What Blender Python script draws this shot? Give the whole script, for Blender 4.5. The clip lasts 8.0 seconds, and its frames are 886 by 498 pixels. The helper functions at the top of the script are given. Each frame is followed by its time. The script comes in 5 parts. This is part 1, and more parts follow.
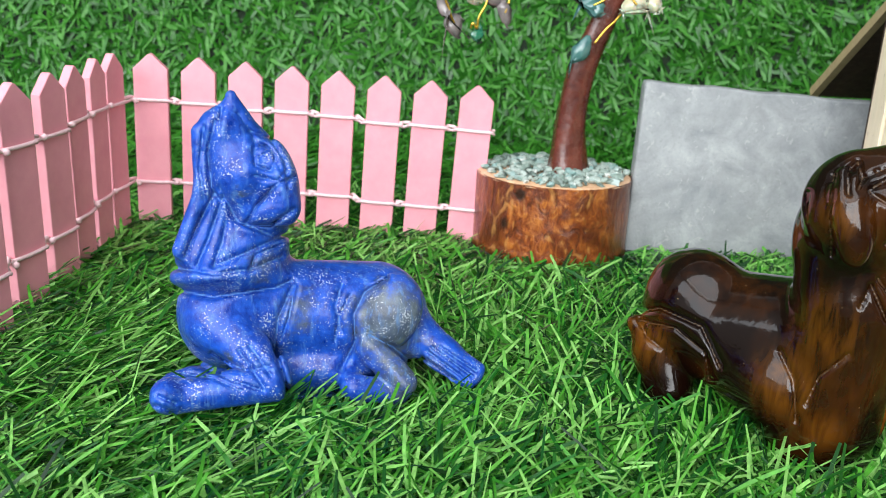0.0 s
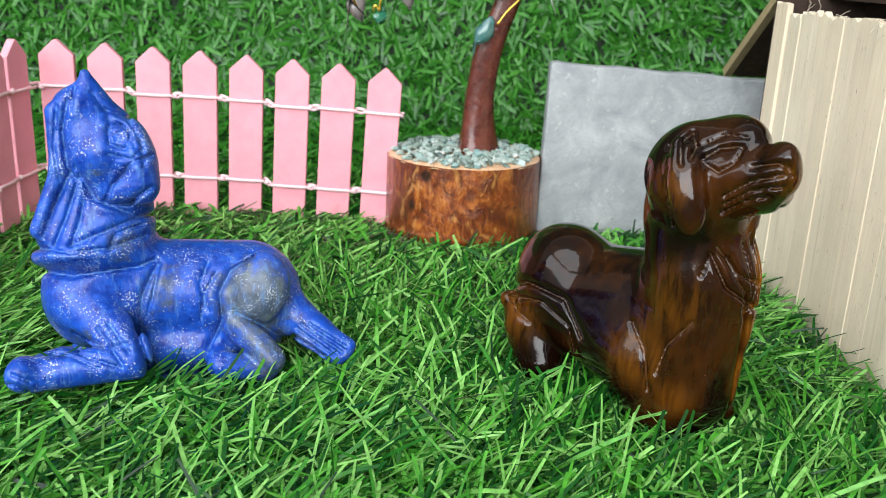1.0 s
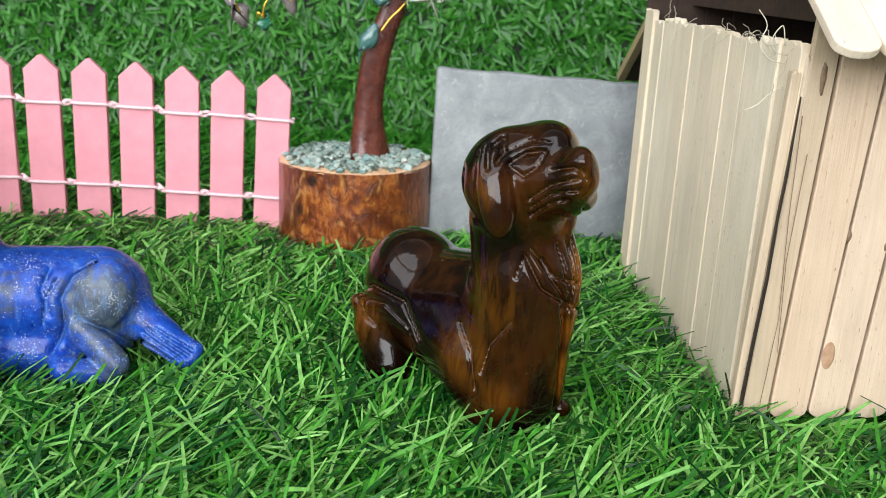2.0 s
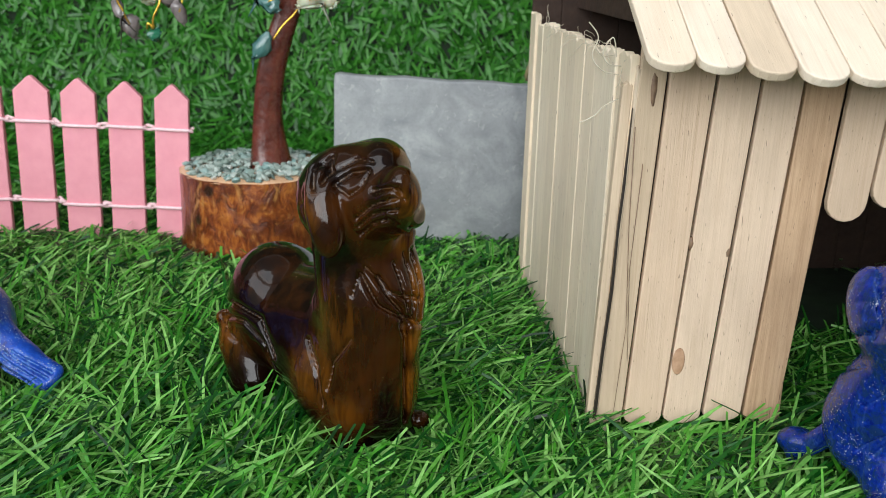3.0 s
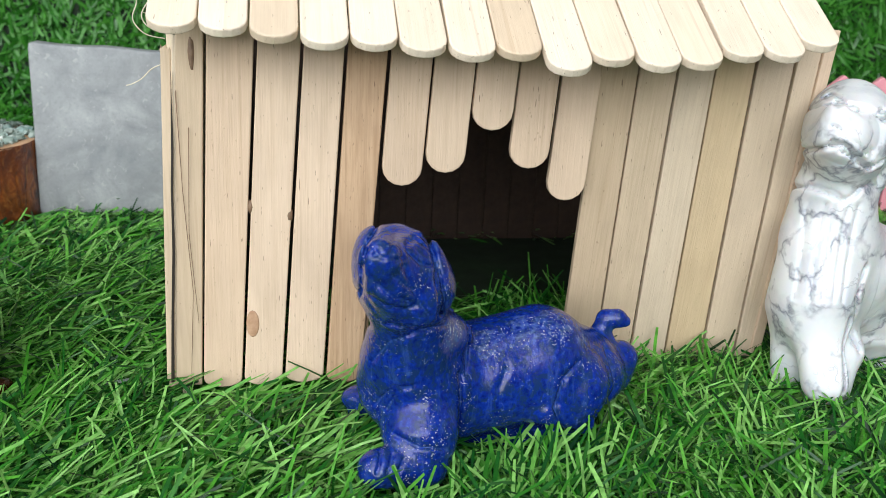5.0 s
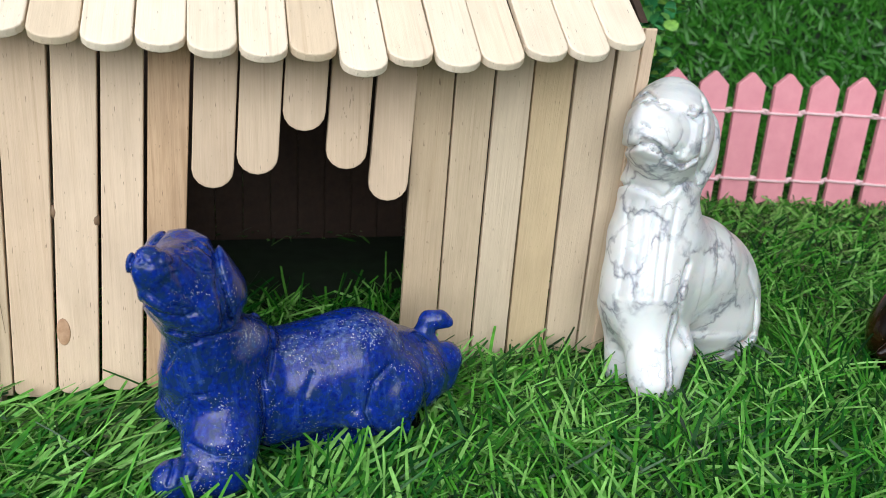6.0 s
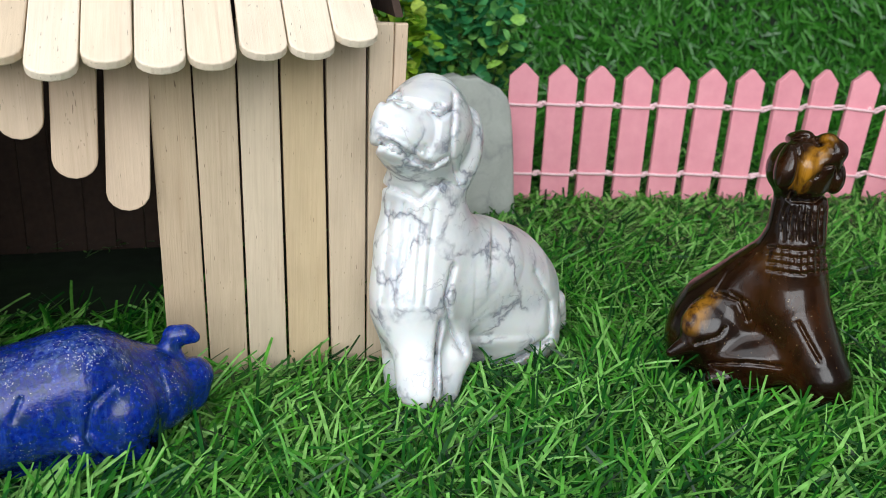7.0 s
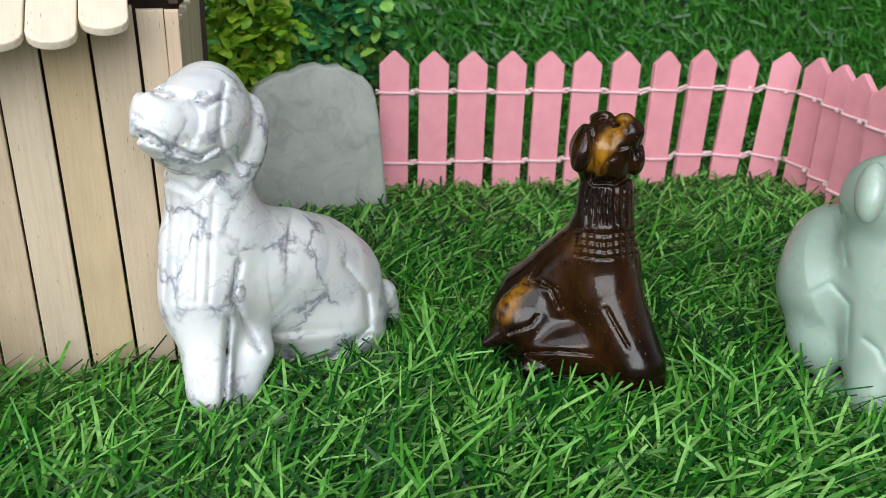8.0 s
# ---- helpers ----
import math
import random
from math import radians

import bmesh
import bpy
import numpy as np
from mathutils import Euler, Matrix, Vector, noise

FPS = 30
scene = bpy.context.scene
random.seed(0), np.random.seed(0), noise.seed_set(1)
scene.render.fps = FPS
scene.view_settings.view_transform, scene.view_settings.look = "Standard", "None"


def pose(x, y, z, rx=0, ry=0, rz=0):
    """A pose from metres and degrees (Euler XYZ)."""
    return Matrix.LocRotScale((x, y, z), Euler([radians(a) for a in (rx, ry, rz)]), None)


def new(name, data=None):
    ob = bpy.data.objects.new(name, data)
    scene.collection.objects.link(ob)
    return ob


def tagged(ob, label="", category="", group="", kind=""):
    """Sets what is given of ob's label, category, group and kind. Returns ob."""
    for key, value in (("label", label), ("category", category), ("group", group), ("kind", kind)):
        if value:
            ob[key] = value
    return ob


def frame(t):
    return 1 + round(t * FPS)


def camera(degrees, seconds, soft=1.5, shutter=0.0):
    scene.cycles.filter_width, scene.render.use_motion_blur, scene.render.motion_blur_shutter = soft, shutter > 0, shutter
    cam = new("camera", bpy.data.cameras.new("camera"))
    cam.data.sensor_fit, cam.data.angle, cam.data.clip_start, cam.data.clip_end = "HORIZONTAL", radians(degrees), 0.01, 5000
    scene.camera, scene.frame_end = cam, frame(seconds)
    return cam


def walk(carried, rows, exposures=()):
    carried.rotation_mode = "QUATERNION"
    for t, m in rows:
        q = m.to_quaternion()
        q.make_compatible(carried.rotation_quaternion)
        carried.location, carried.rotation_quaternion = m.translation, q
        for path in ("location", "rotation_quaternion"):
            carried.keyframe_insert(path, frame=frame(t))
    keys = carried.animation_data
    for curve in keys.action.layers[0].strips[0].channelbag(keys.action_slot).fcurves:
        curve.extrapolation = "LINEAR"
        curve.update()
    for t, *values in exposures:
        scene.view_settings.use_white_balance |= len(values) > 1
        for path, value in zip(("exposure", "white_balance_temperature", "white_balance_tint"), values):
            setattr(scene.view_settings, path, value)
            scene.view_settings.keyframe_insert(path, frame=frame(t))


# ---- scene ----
cam = camera(51.5, 8.0, soft=0.6)
cam.data.dof.use_dof = True
cam.data.dof.focus_distance = 0.212
cam.data.dof.aperture_fstop = 40.0
PATH = [
    (0, 0.02236, 0.06290, 0.09155, -0.180, -16.923, -2.996),
    (0.5, 0.03629, 0.06150, 0.09192, -0.690, -17.045, -2.336),
    (1, 0.05011, 0.05975, 0.09012, -1.354, -17.421, -2.562),
    (1.5, 0.06688, 0.05732, 0.09133, -2.440, -17.085, -2.829),
    (1.7, 0.07322, 0.05599, 0.09197, -2.901, -17.046, -2.817),
    (2.8, 0.10347, 0.05282, 0.09775, -3.877, -17.608, -1.638),
    (3, 0.11176, 0.05368, 0.09960, -4.534, -17.732, -1.417),
    (3.5, 0.13426, 0.05350, 0.09924, -5.342, -17.915, -1.852),
    (4, 0.15627, 0.05109, 0.09852, -6.543, -18.525, -2.331),
    (4.5, 0.16953, 0.04592, 0.09863, -7.660, -18.590, -2.605),
    (5, 0.19021, 0.03997, 0.09904, -9.664, -18.587, -2.734),
    (5.2, 0.19883, 0.03992, 0.09957, -10.070, -18.732, -2.726),
    (6.3, 0.23145, 0.03656, 0.10168, -13.952, -18.708, -2.925),
    (6.5, 0.24196, 0.03675, 0.10133, -14.375, -18.524, -2.730),
    (7, 0.27020, 0.03493, 0.10224, -15.746, -18.782, -2.124),
    (7.5, 0.29523, 0.03128, 0.09947, -16.946, -19.095, -2.078),
    (8, 0.31361, 0.02939, 0.10102, -17.725, -19.255, -1.006),
]
walk(cam, [(t, pose(x, y, z, 90 + pitch, roll, yaw)) for t, x, y, z, yaw, pitch, roll in PATH],
     exposures=((0.0, 0.15), (1.5, 0.1), (3.0, -0.4), (3.5, -0.4), (4.5, -0.27), (5.0, -0.2), (6.5, -0.28), (8.0, -0.28)))

# ---- world and light: a skylight over the display, weak sky beyond ----
world = bpy.data.worlds.new("sky")
scene.world = world
world.use_nodes = True
sky = world.node_tree.nodes.new("ShaderNodeTexSky")
sky.sky_type = "NISHITA"
sky.sun_disc = False
sky.sun_elevation, sky.sun_rotation = radians(60), radians(200)
world.node_tree.links.new(sky.outputs[0], world.node_tree.nodes["Background"].inputs[0])
world.node_tree.nodes["Background"].inputs[1].default_value = 0.08

lamp = bpy.data.lights.new("skylight_lamp", "AREA")
lamp.shape, lamp.size, lamp.size_y, lamp.energy, lamp.color = "RECTANGLE", 1.7, 1.3, 22.0, (0.95, 0.98, 1.0)
skylight_lamp = new("skylight_lamp", lamp)
skylight_lamp.matrix_world = pose(-0.45, -0.55, 1.395)
# fill from an added, unseen front opening, to soften the shade below the eaves
front_fill_light = bpy.data.lights.new("window_lamp", "AREA")
front_fill_light.shape, front_fill_light.size, front_fill_light.size_y, front_fill_light.energy, front_fill_light.color = "RECTANGLE", 1.9, 1.1, 52.0, (0.95, 0.98, 1.0)
window_lamp = new("window_lamp", front_fill_light)
window_lamp.matrix_world = pose(-0.35, -1.275, 0.80, 90, 0, 0)
# weaker fill from the left, added to brighten the house's side wall
side_light = bpy.data.lights.new("side_window_lamp", "AREA")
side_light.shape, side_light.size, side_light.size_y, side_light.energy, side_light.color = "RECTANGLE", 1.3, 0.8, 11.0, (0.95, 0.98, 1.0)
side_window_lamp = new("side_window_lamp", side_light)
side_window_lamp.matrix_world = pose(-1.345, -0.45, 0.8, 90, 0, -90)
scene.view_settings.exposure = 0.0

MM = 0.001
GROUND = -8.5          # top of the turf's backing, mm
BACK = 620.0           # the upright turf behind the display, mm


# ---- materials ----
class Mat:
    """A node material with a few short-hands."""

    def __init__(self, name, rough=0.5, **sockets):
        self.m = bpy.data.materials.new(name)
        self.m.use_nodes = True
        self.t = self.m.node_tree
        self.b = self.t.nodes["Principled BSDF"]
        self.set(rough=rough, **sockets)

    def set(self, **sockets):
        names = dict(rough="Roughness", metal="Metallic", color="Base Color", coat="Coat Weight", coat_rough="Coat Roughness", ior="IOR",
                     spec="Specular IOR Level", trans="Transmission Weight", sss="Subsurface Weight", sss_scale="Subsurface Scale", alpha="Alpha", sheen="Sheen Weight")
        for k, v in sockets.items():
            s = self.b.inputs[names[k]]
            if isinstance(v, bpy.types.NodeSocket):
                self.t.links.new(v, s)
            else:
                s.default_value = (*v, 1) if isinstance(v, tuple) else v

    def node(self, kind, inputs=(), **props):
        n = self.t.nodes.new("ShaderNode" + kind)
        for k, v in props.items():
            setattr(n, k, v)
        for k, v in dict(inputs).items():
            if isinstance(v, bpy.types.NodeSocket):
                self.t.links.new(v, n.inputs[k])
            else:
                n.inputs[k].default_value = v
        return n

    def coords(self, scale=(1, 1, 1), jitter=0.0, turn=(0, 0, 0)):
        """Object coordinates in mm, stretched; jitter shifts them from object to object."""
        src = self.node("TexCoord").outputs["Object"]
        loc = (0, 0, 0)
        n = self.node("Mapping", {"Vector": src, "Scale": tuple(1000 * s for s in scale), "Rotation": turn, "Location": loc})
        out = n.outputs[0]
        if jitter:
            rnd = self.node("ObjectInfo").outputs["Random"]
            mul = self.node("Math", {0: rnd, 1: jitter}, operation="MULTIPLY").outputs[0]
            add = self.node("VectorMath", {0: out, 1: mul}, operation="ADD")
            out = add.outputs[0]
        return out

    def noise(self, vec, scale=1.0, detail=3.0, rough=0.55, distort=0.0):
        return self.node("TexNoise", {"Vector": vec, "Scale": scale, "Detail": detail, "Roughness": rough, "Distortion": distort}).outputs["Fac"]

    def ramp(self, fac, *stops):
        n = self.node("ValToRGB", {0: fac})
        e = n.color_ramp.elements
        while len(e) < len(stops):
            e.new(0.5)
        for el, (p, c) in zip(e, stops):
            el.position = p
            el.color = (*c, 1) if isinstance(c, tuple) else (c, c, c, 1)
        return n.outputs[0]

    def mix(self, fac, a, b, blend="MIX"):
        n = self.node("Mix", data_type="RGBA", blend_type=blend)
        for i, v in ((0, fac), (6, a), (7, b)):
            if isinstance(v, bpy.types.NodeSocket):
                self.t.links.new(v, n.inputs[i])
            else:
                n.inputs[i].default_value = (*v, 1) if isinstance(v, tuple) else v
        return n.outputs[2]

    def bump(self, height, dist=0.0002, strength=0.5):
        n = self.node("Bump", {"Height": height, "Distance": dist, "Strength": strength})
        self.t.links.new(n.outputs[0], self.b.inputs["Normal"])


def wood(name, light, dark, jitter=900.0):
    k = Mat(name, 0.55)
    v = k.coords((1.2, 1.2, 0.05), jitter)
    grain = k.noise(v, 1.0, 5, 0.65, 0.4)
    fine = k.noise(k.coords((2.4, 2.4, 0.06), jitter), 1.0, 4, 0.65)
    base = k.ramp(grain, (0.2, dark), (0.58, light))
    rnd = k.node("ObjectInfo").outputs["Random"]
    tone = k.ramp(rnd, (0.0, (0.88, 0.84, 0.79)), (0.3, (1.0, 0.98, 0.95)), (0.55, (0.94, 0.89, 0.83)), (0.8, (1.05, 1.04, 1.02)), (1.0, (0.92, 0.90, 0.86)))
    base = k.mix(1.0, base, tone, "MULTIPLY")
    streak = k.ramp(k.noise(k.coords((0.9, 0.9, 0.018), jitter), 1.0, 2, 0.5), (0.60, 0.0), (0.76, 1.0))
    base = k.mix(k.node("Math", {0: streak, 1: 0.3}, operation="MULTIPLY").outputs[0], base, (0.36, 0.22, 0.12))
    speck = k.ramp(k.noise(k.coords((1.4, 1.4, 0.7), jitter), 1.0, 1, 0.5), (0.74, 0.0), (0.79, 1.0))
    base = k.mix(k.node("Math", {0: speck, 1: 0.45}, operation="MULTIPLY").outputs[0], base, (0.2, 0.12, 0.07))
    tick = k.ramp(k.noise(k.coords((2.6, 2.6, 0.32), jitter), 1.0, 1, 0.5), (0.735, 0.0), (0.775, 0.7))
    base = k.mix(tick, base, (0.13, 0.075, 0.045))
    blot = k.ramp(k.noise(k.coords((0.10, 0.10, 0.05), jitter), 1.0, 3, 0.6), (0.42, 0.0), (0.72, 0.35))
    base = k.mix(blot, base, tuple(0.72 * c for c in dark))
    base = k.mix(1.0, base, k.ramp(fine, (0.35, (0.975, 0.97, 0.96)), (0.6, (1.01, 1.01, 1.01))), "MULTIPLY")
    k.set(color=base, rough=k.ramp(fine, (0.3, 0.5), (0.7, 0.68)))
    k.bump(fine, 0.0002, 0.45)
    return k.m


def lapis(name, deep, bright, grey, grey_at, speck_at, spots=(), mottle=0.075, pale=(0.20, 0.30, 0.52), grain=0.35, patch_tone=None, worn_at=(), gloss=(0.26, 0.46)):
    k = Mat(name, 0.3, spec=0.28, coat=0.2, coat_rough=0.1)
    v = k.coords()
    big = k.noise(v, mottle, 4, 0.65, 0.8)
    mid = k.noise(v, grain, 4, 0.65)
    col = k.mix(k.ramp(mid, (0.34, 0.0), (0.66, 1.0)), deep, bright)
    patch = k.ramp(k.node("Math", {0: big, 1: k.node("Math", {0: mid, 1: 0.32}, operation="MULTIPLY").outputs[0]}, operation="ADD").outputs[0],
                   (grey_at, 0.0), (grey_at + 0.12, 1.0))
    col = k.mix(patch, col, grey)
    for at, size in spots:
        off = k.node("VectorMath", {0: v, 1: at}, operation="DISTANCE").outputs["Value"]
        off = k.node("Math", {0: k.node("Math", {0: mid, 1: 13.0}, operation="MULTIPLY").outputs[0], 1: off}, operation="ADD").outputs[0]
        edge = k.node("MapRange", {0: off, 1: size + 9.5, 2: size + 3.0, 3: 0.0, 4: 0.85}).outputs[0]
        tone = patch_tone or grey
        col = k.mix(edge, col, k.mix(k.ramp(k.noise(v, 0.3, 3), (0.4, 0.0), (0.65, 1.0)), tone, tuple(2.0 * c for c in tone)))
    small = k.noise(v, 2.3, 2, 0.6)
    where = k.noise(v, 0.16, 2, 0.5)
    pick = k.node("Math", {0: small, 1: k.node("Math", {0: where, 1: 0.5}, operation="MULTIPLY").outputs[0]}, operation="ADD").outputs[0]
    for at, size in worn_at:
        off = k.node("VectorMath", {0: v, 1: at}, operation="DISTANCE").outputs["Value"]
        add = k.node("MapRange", {0: off, 1: size, 2: size * 0.35, 3: 0.0, 4: 0.085}, interpolation_type="SMOOTHSTEP").outputs[0]
        pick = k.node("Math", {0: pick, 1: add}, operation="ADD").outputs[0]
        haze = k.node("Math", {0: add, 1: 2.2, 2: k.noise(v, 0.8, 4, 0.7)}, operation="MULTIPLY_ADD").outputs[0]
        col = k.mix(k.ramp(haze, (0.64, 0.0), (0.80, 0.4)), col, (0.10, 0.17, 0.40))
    col = k.mix(k.ramp(pick, (speck_at, 0.0), (speck_at + 0.045, 0.85)), col, (0.40, 0.44, 0.50))
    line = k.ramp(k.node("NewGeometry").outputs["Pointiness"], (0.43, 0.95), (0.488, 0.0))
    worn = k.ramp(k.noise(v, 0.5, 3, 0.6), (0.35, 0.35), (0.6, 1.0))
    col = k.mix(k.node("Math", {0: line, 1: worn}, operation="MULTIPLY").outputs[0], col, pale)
    rub = k.ramp(k.noise(k.coords((0.55, 0.55, 0.07), 0, (0.3, 0.4, 0.2)), 1.0, 4, 0.7), (0.54, 0.0), (0.70, 0.5))
    col = k.mix(rub, col, pale)
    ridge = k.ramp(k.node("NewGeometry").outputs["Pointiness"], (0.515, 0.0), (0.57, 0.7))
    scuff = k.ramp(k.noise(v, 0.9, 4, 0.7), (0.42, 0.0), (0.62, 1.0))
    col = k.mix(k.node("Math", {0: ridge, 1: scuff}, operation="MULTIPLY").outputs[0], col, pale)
    k.set(color=col, rough=k.ramp(mid, (0.3, gloss[0]), (0.7, gloss[1])))
    chisel = k.noise(k.coords((0.5, 0.5, 0.09), 0, (0.3, 0.5, 0.2)), 1.0, 4, 0.65, 0.6)
    k.bump(k.mix(0.45, k.noise(v, 1.1, 3, 0.6), chisel), 0.0006, 0.45)
    return k.m


def tiger_eye(name, dark, brown, gold, turn, spots, dusty, polish=(0.06, 0.14)):
    """Near-black brown stone; spots: centre, reach and strength of its lighter, banded parts (mm from the base)."""
    k = Mat(name, 0.12, spec=0.3, coat=0.15, coat_rough=0.03)
    plain_v = k.coords()
    v = k.coords((1, 1, 1), 0, turn)
    cloud = k.noise(v, 0.05, 3, 0.55, 0.4)
    fibre = k.noise(k.coords((0.75, 0.75, 0.13), 0, turn), 0.6, 4, 0.6, 0.5)
    f = k.node("Math", {0: cloud, 1: k.node("Math", {0: fibre, 1: 0.35}, operation="MULTIPLY").outputs[0]}, operation="ADD").outputs[0]
    col = k.ramp(f, (0.60, dark), (1.0, brown))
    for at, size, strength in spots:
        off = k.node("VectorMath", {0: plain_v, 1: at}, operation="DISTANCE").outputs["Value"]
        off = k.node("Math", {0: k.node("Math", {0: f, 1: size * 1.1}, operation="MULTIPLY").outputs[0], 1: off}, operation="ADD").outputs[0]
        edge = k.node("MapRange", {0: off, 1: size * 2.3, 2: size * 1.1, 3: 0.0, 4: strength}, interpolation_type="SMOOTHSTEP").outputs[0]
        col = k.mix(edge, col, k.mix(k.ramp(fibre, (0.36, 0.0), (0.6, 1.0)), brown, gold))
    dust = k.ramp(k.noise(v, 1.7, 1, 0.5), (dusty, 0.0), (dusty + 0.035, 0.45))
    col = k.mix(dust, col, (0.42, 0.30, 0.16))
    line = k.ramp(k.node("NewGeometry").outputs["Pointiness"], (0.40, 0.3), (0.475, 0.0))
    col = k.mix(line, col, (0.30, 0.20, 0.12))
    k.set(color=col, rough=k.ramp(fibre, (0.3, polish[0]), (0.7, polish[1])))
    k.bump(k.noise(v, 0.5, 2, 0.5), 0.0003, 0.2)
    return k.m


def howlite(name):
    k = Mat(name, 0.38, coat=0.1, coat_rough=0.25)
    v = k.coords()
    warp = k.node("TexNoise", {"Vector": v, "Scale": 0.09, "Detail": 4.0, "Roughness": 0.6}).outputs["Color"]
    off = k.node("VectorMath", {0: warp, 1: (0.5, 0.5, 0.5)}, operation="SUBTRACT").outputs[0]
    off = k.node("VectorMath", {0: off, "Scale": 16.0}, operation="SCALE").outputs[0]
    vv = k.node("VectorMath", {0: v, 1: off}, operation="ADD").outputs[0]
    edge = k.node("TexVoronoi", {"Vector": vv, "Scale": 0.082}, feature="DISTANCE_TO_EDGE").outputs["Distance"]
    edge2 = k.node("TexVoronoi", {"Vector": vv, "Scale": 0.15}, feature="DISTANCE_TO_EDGE").outputs["Distance"]
    keep = k.ramp(k.noise(v, 0.06, 3, 0.6), (0.455, 0.0), (0.565, 1.0))
    keep2 = k.ramp(k.noise(v, 0.11, 3, 0.6), (0.52, 0.0), (0.64, 1.0))
    line = k.mix(k.ramp(edge, (0.0, 1.0), (0.03, 0.6), (0.085, 0.0)), (0, 0, 0), keep)
    line2 = k.mix(k.ramp(edge2, (0.0, 0.7), (0.02, 0.2), (0.06, 0.0)), (0, 0, 0), keep2)
    both = k.mix(1.0, line, line2, "LIGHTEN")
    cloud = k.ramp(k.noise(v, 0.12, 3, 0.5), (0.46, 0.0), (0.66, 0.6))
    col = k.mix(cloud, (0.715, 0.73, 0.74), (0.50, 0.53, 0.58))
    col = k.mix(both, col, (0.22, 0.23, 0.27))
    # carved creases greyed by concavity: their shade is put into the colour
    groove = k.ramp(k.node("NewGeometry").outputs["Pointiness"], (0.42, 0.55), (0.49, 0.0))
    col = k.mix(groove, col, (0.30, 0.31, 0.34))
    k.set(color=col, sss=0.12, sss_scale=0.004)
    k.bump(k.noise(v, 0.6, 3, 0.5), 0.0003, 0.2)
    return k.m


def turf(name, dark, mid, light, pale):
    k = Mat(name, 0.5)
    isl = k.node("NewGeometry").outputs["Random Per Island"]
    v = k.coords()
    big = k.noise(v, 0.02, 2, 0.5)
    f = k.node("Math", {0: isl, 1: k.node("Math", {0: big, 1: 0.3, 2: -0.15}, operation="MULTIPLY_ADD").outputs[0]}, operation="ADD").outputs[0]
    col = k.ramp(f, (0.0, dark), (0.28, mid), (0.58, light), (0.92, pale))
    col = k.mix(k.ramp(k.noise(v, 0.5, 2, 0.5), (0.3, 0.45), (0.68, 0.0)), col, dark)
    k.set(color=col, rough=k.ramp(isl, (0, 0.28), (1, 0.45)), spec=0.4)
    tr = k.node("BsdfTranslucent", {"Color": col})
    mixer = k.node("MixShader", {0: 0.17})
    out = k.t.nodes["Material Output"]
    k.t.links.new(k.b.outputs[0], mixer.inputs[1])
    k.t.links.new(tr.outputs[0], mixer.inputs[2])
    k.t.links.new(mixer.outputs[0], out.inputs[0])
    return k.m


def plain(name, a, b, scale=0.3, rough=(0.45, 0.6), bump=0.0001, detail=3, jitter=0.0, **more):
    """Two close tones mixed by noise, with a little relief."""
    k = Mat(name, 0.5, **more)
    v = k.coords((1, 1, 1), jitter)
    n = k.noise(v, scale, detail, 0.6)
    k.set(color=k.ramp(n, (0.3, a), (0.7, b)), rough=k.ramp(k.noise(v, scale * 2.7, 2), (0.3, rough[0]), (0.7, rough[1])))
    k.bump(k.noise(v, scale * 4, 3), bump, 0.5)
    return k.m


def slate_mat(name, a, b, spot):
    k = Mat(name, 0.6)
    v = k.coords()
    n = k.noise(v, 0.07, 5, 0.62, 0.6)
    fine = k.noise(v, 0.8, 4, 0.7)
    col = k.ramp(n, (0.3, a), (0.68, b))
    col = k.mix(k.ramp(fine, (0.52, 0.0), (0.75, 0.35)), col, spot)
    col = k.mix(k.ramp(k.noise(v, 0.10, 4, 0.6, 1.2), (0.50, 0.0), (0.68, 0.45)), col, (0.20, 0.21, 0.215))
    col = k.mix(k.ramp(k.noise(v, 0.3, 2, 0.5, 1.5), (0.64, 0.0), (0.70, 0.3)), col, (0.50, 0.50, 0.48))
    k.set(color=col, rough=k.ramp(fine, (0.3, 0.45), (0.7, 0.75)))
    k.bump(k.noise(v, 0.45, 5, 0.65), 0.0005, 0.35)
    return k.m


def bark_mat(name):
    k = Mat(name, 0.28, coat=0.35, coat_rough=0.15)
    v = k.coords((0.22, 0.22, 0.13))
    n = k.noise(v, 1.0, 6, 0.7, 1.4)
    big = k.noise(k.coords((1, 1, 0.7)), 0.075, 4, 0.6, 1.0)
    col = k.ramp(n, (0.33, (0.045, 0.010, 0.004)), (0.5, (0.22, 0.050, 0.010)), (0.66, (0.44, 0.15, 0.028)))
    col = k.mix(k.ramp(big, (0.46, 0.0), (0.62, 0.8)), col, (0.075, 0.014, 0.006))
    gold = k.ramp(k.noise(k.coords((0.5, 0.5, 0.3)), 0.3, 3, 0.6, 1.5), (0.57, 0.0), (0.68, 0.6))
    col = k.mix(gold, col, (0.52, 0.25, 0.07))
    knots = k.ramp(k.node("TexVoronoi", {"Vector": k.coords((1, 1, 0.9)), "Scale": 0.075}).outputs["Distance"], (0.10, 0.9), (0.20, 0.0))
    col = k.mix(knots, col, (0.012, 0.005, 0.003))
    k.set(color=col)
    k.bump(n, 0.0012, 0.6)
    return k.m


